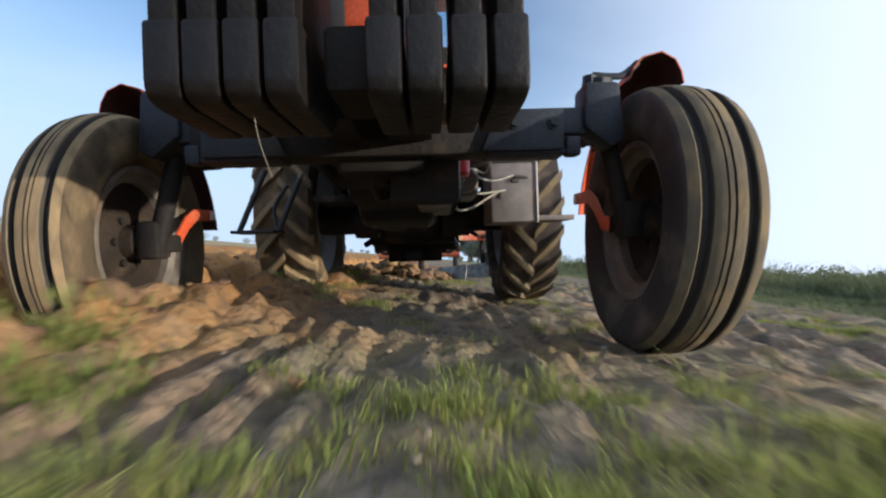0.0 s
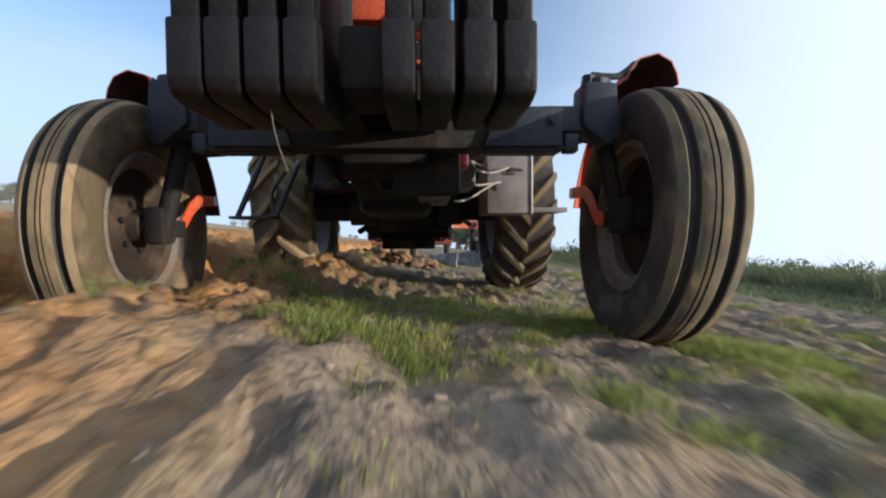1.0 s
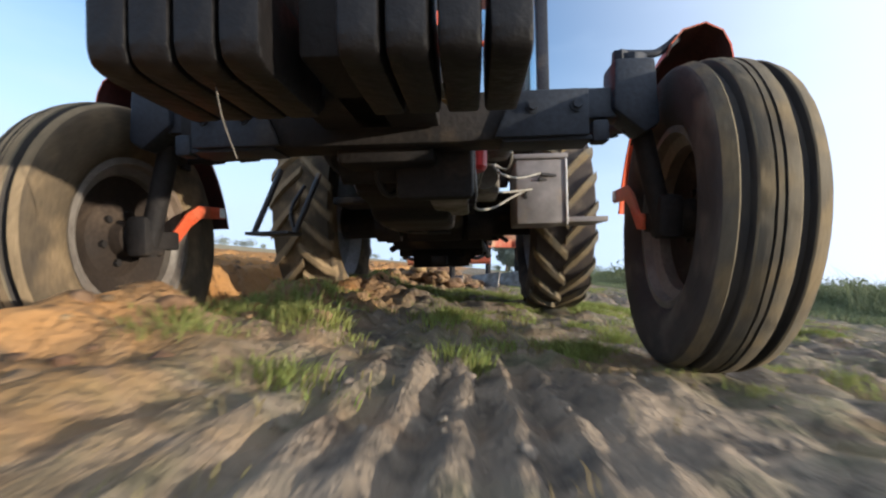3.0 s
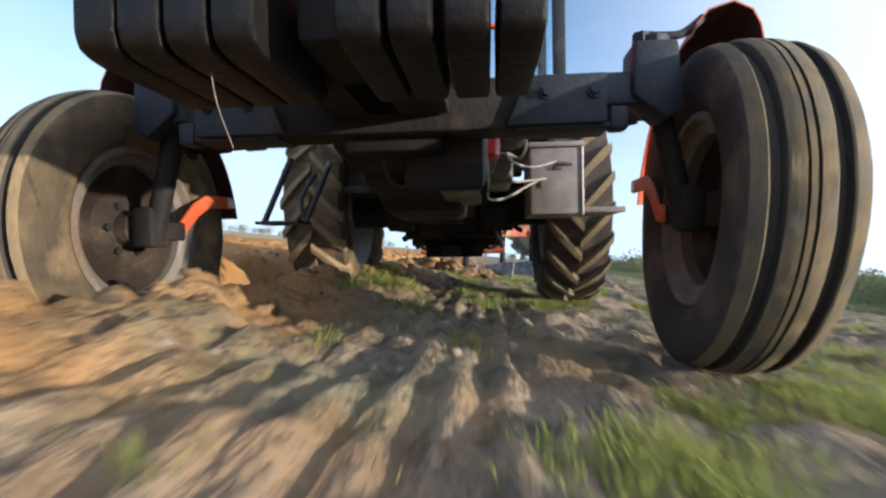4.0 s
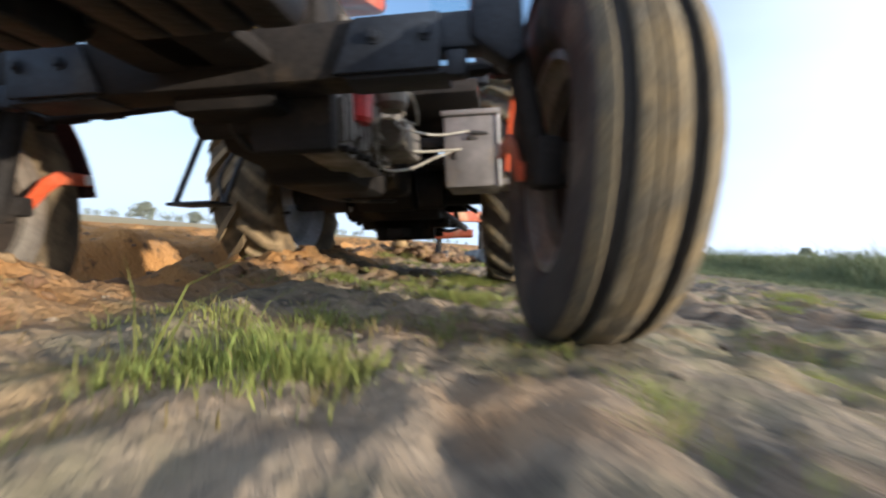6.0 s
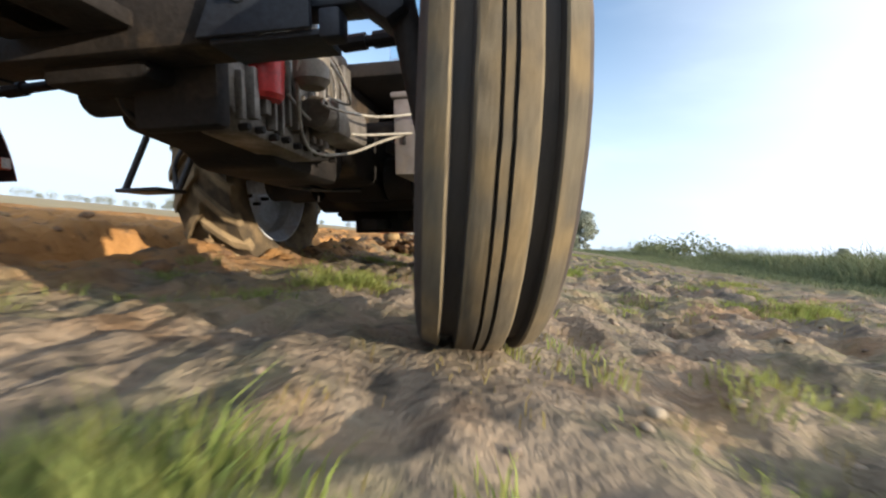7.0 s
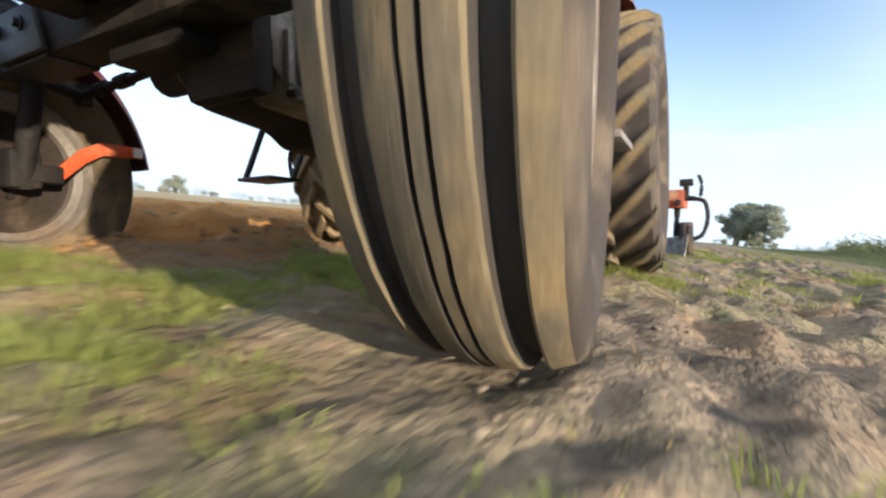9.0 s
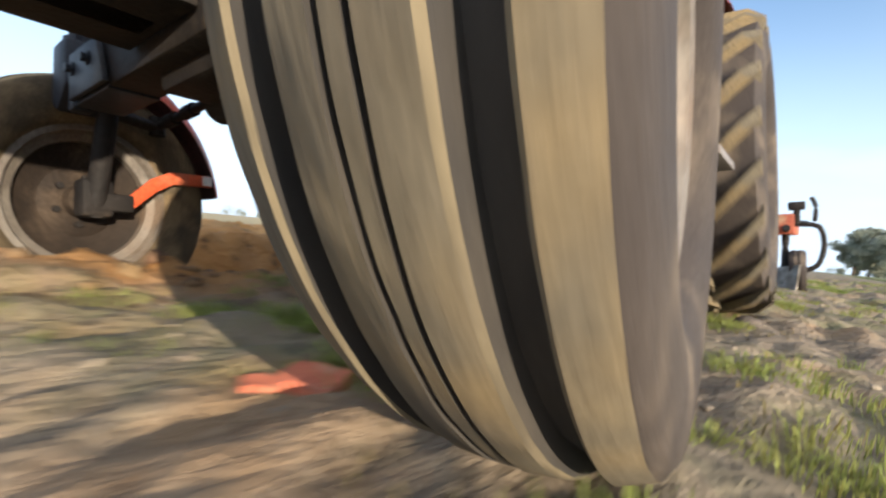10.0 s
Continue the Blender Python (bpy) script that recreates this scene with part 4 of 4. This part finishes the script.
for k in range(4):
    part("pump_pipe", tube([(0.27, 0.60 + 0.06 * k, 0.72), (0.275, 0.60 + 0.06 * k, 0.80), (0.24, 0.56 + 0.07 * k, 0.90), (0.18, 0.52 + 0.09 * k, 0.96)], 0.005), ALLOY, tractor)
part("timing_cover", box(0.00, 0.225, 0.085, 0.145, 0.53, 0.94, 0.02), IRON, tractor)
bm = rod((0.218, 0.295, 0.655), (0.218, 0.295, 0.795), 0.054, sides=32, r2=0.060)
rod((0.218, 0.295, 0.642), (0.218, 0.295, 0.655), 0.046, bm, 32, 0.054)
part("oil_filter", bm, REDPAINT, tractor, "red oil filter canister")
bm = rod((0.31, 0.40, 0.72), (0.31, 0.40, 0.85), 0.052, sides=24, r2=0.056)
rod((0.31, 0.40, 0.70), (0.31, 0.40, 0.72), 0.036, bm, 24, 0.052)
part("fuel_filter", bm, FILTER, tractor)
for pts, rr in (([(0.34, 0.36, 0.80), (0.30, 0.42, 0.70), (0.265, 0.52, 0.60), (0.27, 0.61, 0.560), (0.34, 0.72, 0.575), (0.43, 0.82, 0.63), (0.50, 0.905, 0.67)], 0.0065),
                ([(0.27, 0.42, 0.70), (0.29, 0.55, 0.645), (0.36, 0.70, 0.635), (0.48, 0.85, 0.66), (0.55, 0.95, 0.68)], 0.006),
                ([(0.36, 0.42, 0.84), (0.40, 0.50, 0.76), (0.39, 0.60, 0.71), (0.34, 0.56, 0.72), (0.35, 0.50, 0.68), (0.44, 0.70, 0.69), (0.56, 0.89, 0.74)], 0.006)):
    part("fuel_pipe", tube([(x - 0.03, y - 0.03, z - 0.014) for x, y, z in pts], 0.8 * rr), PIPE, tractor, "pale thin fuel pipe")
for pts in ([(0.56, 0.90, 0.73), (0.64, 0.93, 0.72), (0.655, 0.95, 0.67), (0.60, 0.94, 0.645), (0.53, 0.93, 0.645)], [(0.55, 0.91, 0.71), (0.62, 0.94, 0.70), (0.63, 0.95, 0.665), (0.57, 0.94, 0.66)]):
    part("cable", tube([(x - 0.03, y - 0.045, z - 0.01) for x, y, z in pts], 0.008), BLACKPAINT, tractor)

# box and step on the land side
bm = box(0.421, 0.642, 0.873, 1.23, 0.502, 0.79, 0.008)
part("battery_box", bm, GREYBOX, tractor, "pale grey battery box with a keyhole slot")
part("box_lid", box(0.411, 0.652, 0.863, 1.24, 0.792, 0.815, 0.006), GREYBOX, tractor)
part("latch", box(0.455, 0.469, 0.867, 0.8725, 0.615, 0.655, 0.001), BLACKPAINT, tractor)
part("box_edge", box(0.639, 0.647, 0.865, 0.879, 0.497, 0.79, 0.002), WHITE, tractor)
part("step_plate", box(0.644, 0.830, 0.90, 1.20, 0.508, 0.532, 0.003), GREYBOX, tractor, "grey sheet-metal foot step")
bm = box(0.18, 0.40, 1.05, 1.12, 0.70, 0.75, 0.008)
part("box_bracket", bm, IRON, tractor)

# the rear group is laid out for a longer wheelbase and slid forward by BACK
BACK = REAR_Y - 2.34


def rear_part(name, bm, mat, parent, label=""):
    bmesh.ops.translate(bm, vec=(0, BACK, -0.05), verts=bm.verts)
    return part(name, bm, mat, parent, label)


# gearbox, rear axle and linkage
bm = plate([(1.05, 0.98), (1.05, 0.58), (1.15, 0.54), (1.50, 0.53), (1.62, 0.46), (2.10, 0.48), (2.17, 0.95)], 0.34, "x", 0.0, 0.03)
part("gearbox", bm, IRON, tractor)
bm = rod((-0.62, REAR_Y, REAR_R), (0.62, REAR_Y, REAR_R), 0.11, sides=24)
rod((-0.28, REAR_Y, REAR_R), (0.28, REAR_Y, REAR_R), 0.19, bm, 24)
part("rear_axle", bm, IRON, tractor)
for s in (1, -1):
    rear_part("lower_link", rod((s * 0.26, 2.45, 0.52), (s * 0.36, 3.35, 0.42), 0.028), IRON, tractor)
    rear_part("lift_rod", rod((s * 0.30, 2.6, 1.0), (s * 0.33, 2.95, 0.47), 0.02), IRON, tractor)
part("exhaust_pipe", tube([(-0.22, 0.5, 0.82), (-0.34, 0.6, 0.80), (-0.37, 0.9, 0.78), (-0.37, 1.5, 0.74)], 0.032), IRON, tractor)
for pts in ([(0.0, 0.10, 0.70), (-0.06, 0.12, 0.62), (-0.04, 0.2, 0.56), (0.03, 0.24, 0.60)], [(0.13, 0.12, 0.70), (0.16, 0.13, 0.60), (0.15, 0.22, 0.57)], [(-0.12, 0.7, 0.62), (-0.2, 0.95, 0.53), (-0.1, 1.25, 0.50), (0.1, 1.4, 0.50)]):
    part("hose", tube(pts, 0.010), BLACKPAINT, tractor)
part("wire", tube([(-0.200, -0.52, 0.655), (-0.192, -0.515, 0.60), (-0.174, -0.503, 0.535)], 0.0012), FILTER, tractor, "loose bent wire hanging under the weights")

# step on the furrow side: a plate hung on two struts
part("foot_step", box(-0.850, -0.640, 0.915, 1.10, 0.485, 0.501, 0.004), BLACKPAINT, tractor, "black hanging foot step")
for x, y in ((-0.81, 0.93), (-0.67, 1.08)):
    part("step_strut", rod((x, y, 0.495), (x + 0.12, y + 0.04, 0.80), 0.014), BLACKPAINT, tractor)
part("step_hanger", tube([(-0.62, 1.10, 0.74), (-0.69, 1.09, 0.62), (-0.67, 1.08, 0.50)], 0.010), BLACKPAINT, tractor)

bm = box(-0.30, 0.30, 2.62, 2.74, 0.42, 0.50, 0.01)
box(-0.05, 0.05, 2.3, 3.0, 0.36, 0.42, 0.008, bm)
rear_part("drawbar", bm, IRON, tractor)
rear_part("lift_housing", box(-0.24, 0.24, 2.45, 2.75, 0.60, 1.02, 0.03), IRON, tractor)
rear_part("cross_shaft", rod((-0.42, 2.80, 0.56), (0.42, 2.80, 0.56), 0.035), IRON, tractor)
for s in (1, -1):
    rear_part("check_chain", tube([(s * 0.14, 2.6, 0.50), (s * 0.24, 2.95, 0.40), (s * 0.34, 3.25, 0.43)], 0.014), IRON, tractor)
    part("footboard", box(s * 0.40 - 0.13, s * 0.40 + 0.13, 1.27, 1.60, 0.66, 0.70, 0.01), IRON, tractor)
    rear_part("brake_housing", rod((s * 0.20, 2.05, 0.62), (s * 0.34, 2.05, 0.62), 0.11, sides=20), IRON, tractor)

rnd = random.Random(77)
for k in range(16):
    x, y, z = rnd.uniform(-0.36, 0.36), rnd.uniform(2.5, 3.5), rnd.uniform(0.38, 0.60)
    bm = rod((x, y, z), (x + rnd.uniform(-0.16, 0.16), y + rnd.uniform(0.05, 0.3), z + rnd.uniform(-0.08, 0.10)), rnd.uniform(0.012, 0.024), sides=10)
    box(x - 0.03, x + 0.03, y - 0.03, y + 0.03, z - 0.035, z + 0.03, 0.008, bm)
    rear_part("linkage_rod", bm, IRON, tractor)
bm = box(-0.20, 0.20, 2.62, 2.70, 0.34, 0.62, 0.012)
rear_part("hitch_plate", bm, IRON, tractor)

# cab and rear mudguards
for s in (1, -1):
    bm = bmesh.new()
    rows = []
    for k in range(15):
        a = radians(112 - 112 * k / 14)
        rows.append([(s * (REAR_X + x), REAR_Y + (REAR_R + d) * math.cos(a), REAR_R + (REAR_R + d) * math.sin(a)) for x, d in ((-0.19, 0.0), (-0.19, 0.07), (-0.06, 0.085), (0.05, 0.07), (0.06, 0.05))])
    grid = [[bm.verts.new(p) for p in row] for row in rows]
    for one, two in zip(grid, grid[1:]):
        for k in range(4):
            bm.faces.new((one[k], one[k + 1], two[k + 1], two[k]))
    bmesh.ops.recalc_face_normals(bm, faces=bm.faces)
    bmesh.ops.solidify(bm, geom=bm.faces[:], thickness=0.004)
    part("rear_fender", bm, REDFENDER, tractor, "red-orange rear mudguard")
rear_part("cab_floor", box(-0.56, 0.56, 1.50, 2.95, 0.98, 1.04, 0.01), IRON, tractor)
rear_part("cab_roof", box(-0.68, 0.68, 1.42, 3.0, 2.36, 2.46, 0.03), ORANGE, tractor)
for s in (1, -1):
    for y in (1.55, 2.2, 2.9):
        rear_part("cab_post", box(s * 0.58 - 0.028, s * 0.58 + 0.028, y - 0.03, y + 0.03, 1.02, 2.38, 0.008), STEEL, tractor)
    rear_part("side_pane", box(s * 0.58 - 0.003, s * 0.58 + 0.003, 1.59, 2.16, 1.06, 2.34, 0), GLASS, tractor)
for x0, x1 in ((-0.54, -0.32), (0.36, 0.54)):
    rear_part("front_pane", box(x0, x1, 1.548, 1.554, 1.06, 2.34, 0), GLASS, tractor)
rear_part("windscreen", box(-0.54, 0.54, 1.556, 1.562, 1.55, 2.34, 0), GLASS, tractor)

# ---- the plough ----
plough = thing("plough", "mounted orange plough with dark shares behind the tractor", "plough")
bm = rod((-0.40, 3.40, 0.46), (0.40, 3.40, 0.46), 0.04, sides=12)
box(-0.06, 0.06, 3.36, 3.46, 0.46, 1.10, 0.01, bm)
part("headstock", bm, PLOUGHPAINT, plough)
bm = bmesh.new()
box(-0.06, 0.06, 0, 2.6, 0.60, 0.72, 0.012, bm, Matrix.Translation((-0.15, 3.45, 0)) @ pose(0, 0, 0, 0, 0, -24))
part("main_beam", bm, PLOUGHPAINT, plough, "long orange slanting plough beam")
for k in range(3):
    x, y = 0.02 + 0.42 * k, 3.85 + 0.74 * k
    bm = tube([(x, y, 0.66), (x - 0.01, y + 0.18, 0.58), (x - 0.02, y + 0.16, 0.30), (x - 0.02, y, 0.10)], 0.034)
    part("leg", bm, IRON, plough)
    bm = bmesh.new()
    rows = []
    for i in range(7):
        s = i / 6
        rows.append([bm.verts.new((x + 0.05 - 0.34 * s + 0.06 * v, y - 0.20 + 0.45 * s + 0.10 * v * v, -0.10 + 0.40 * v * (1 - 0.15 * s))) for v in (0, 0.25, 0.5, 0.75, 1)])
    for one, two in zip(rows, rows[1:]):
        for i in range(4):
            bm.faces.new((one[i], one[i + 1], two[i + 1], two[i]))
    bmesh.ops.recalc_face_normals(bm, faces=bm.faces)
    bmesh.ops.solidify(bm, geom=bm.faces[:], thickness=0.008)
    part("mouldboard", bm, ALLOY, plough, "worn steel mouldboard")
WX = 0.944
bm = rod((WX - 0.14, 5.55, 0.72), (WX + 0.09, 5.55, 0.70), 0.03)
rod((WX, 5.5, 0.70), (WX, 5.5, 0.88), 0.03, bm, 10)
box(WX - 0.07, WX + 0.07, 5.46, 5.54, 0.84, 0.92, 0.01, bm)
part("wheel_mount", bm, IRON, plough)
part("screw_handle", tube([(WX + 0.14, 5.5, 0.72), (WX + 0.15, 5.5, 0.86), (WX + 0.12, 5.5, 0.96)], 0.02), IRON, plough)
part("wheel_arm", tube([(WX + 0.07, 5.55, 0.70), (WX + 0.18, 5.55, 0.66), (WX + 0.21, 5.53, 0.48), (WX + 0.16, 5.50, 0.30), (WX + 0.06, 5.5, 0.24)], 0.024), IRON, plough, "bent black wheel arm")
bm = lathe([(-0.05, 0.13), (-0.07, 0.16), (-0.068, 0.20), (-0.045, 0.215), (-0.02, 0.22), (-0.015, 0.212), (0.015, 0.212), (0.02, 0.22), (0.045, 0.215), (0.068, 0.20), (0.07, 0.16), (0.05, 0.13)], 40)
depth_wheel = part("depth_wheel", lathe([(-0.05, 0.135), (-0.03, 0.12), (-0.01, 0.05), (-0.04, 0.0)], 30), RIM, plough)
part("tyre", bm, TYRE, depth_wheel)
part("beam_end", box(WX - 0.34, WX - 0.02, 5.38, 5.52, 0.60, 0.80, 0.012), PLOUGHPAINT, plough)


# soil heaped up where the shares lift it, travelling with the plough
def heap_spots():
    rnd = random.Random(23)
    out = []
    for _ in range(900):
        y = rnd.uniform(3.3, 7.5)
        x = rnd.gauss(-0.25 + 0.12 * (y - 3.3), 0.28)
        if abs(x) < 1.0:
            s = min(0.075, rnd.lognormvariate(-3.2, 0.4))
            out.append((x, y, 0.02 + 0.14 * math.exp(-((x + 0.2) / 0.3) ** 2) * rnd.random(), s))
    return out


heap = scatter_lumps("turned_soil_heap", "fresh clods heaped up by the plough shares", heap_spots(), SOIL)


# ---- small things on the field ----
def brick_piece(size, m):
    bm = box(-size[0] / 2, size[0] / 2, -size[1] / 2, size[1] / 2, -size[2] / 2, size[2] / 2, 0)
    bmesh.ops.subdivide_edges(bm, edges=bm.edges[:], cuts=4, use_grid_fill=True)
    for v in bm.verts:
        v.co += Vector((noise.noise(v.co * 22), noise.noise(v.co * 22 + Vector((5, 0, 0))), noise.noise(v.co * 22 + Vector((0, 9, 0))))) * 0.012
    ob = part("brick_piece", bm, BRICK, at=m)
    return tagged(ob, "broken piece of red brick lying in the grass", "brick", "brick pieces")


brick_piece((0.09, 0.07, 0.035), pose(0.545, -11.57, height(0.545, -11.57) + 0.006, 8, 4, 25))
brick_piece((0.045, 0.035, 0.02), pose(0.53, -11.64, height(0.53, -11.64) + 0.004, 3, 9, 70))


def field_stone(x, y, size):
    bm = bmesh.new()
    bmesh.ops.create_icosphere(bm, subdivisions=3, radius=1.0)
    for v in bm.verts:
        v.co *= 1 + 0.16 * noise.fractal(v.co * 1.3 + Vector((4, 2, 0)), 0.8, 2.0, 3)
        v.co = Vector((v.co.x * size[0], v.co.y * size[1], v.co.z * size[2]))
    ob = part("stone", bm, STONE, at=pose(x, y, height(x, y) + 0.2 * size[2], 0, 0, 20))
    return tagged(ob, "smooth dark brown stone half sunk in sandy soil", "stone")


field_stone(0.93, -9.94, (0.048, 0.042, 0.030))


# ---- what moves ----
PLOUGH = pose(0, -0.05, -0.132)


def motions():
    walk(tractor, [(t, ride(t)) for t in TIMES])
    walk(plough, [(t, ride(t) @ PLOUGH) for t in TIMES])
    walk(heap, [(t, Matrix.Translation((0, -SPEED * t, 0))) for t in TIMES])
    for w, side, x, y, r in wheels:
        flip = pose(0, 0, 0, 0, 0, 0 if side > 0 else 180)
        rows = []
        for t in TIMES:
            if y == 0:
                seat = knuckle(side, t) @ pose(side * (FRONT_X - KING_X), 0, 0)
            else:
                seat = pose(side * x, y, 0.619)
            rows.append((t, seat @ pose(0, 0, 0, math.degrees(SPEED * t / r), 0, 0) @ flip))
        walk(w, rows)
    for ob, side in steered:
        walk(ob, [(t, knuckle(side, t)) for t in TIMES])
    walk(depth_wheel, [(t, pose(WX, 5.5, 0.225, math.degrees(SPEED * t / 0.22), 0, 0)) for t in TIMES])


motions()
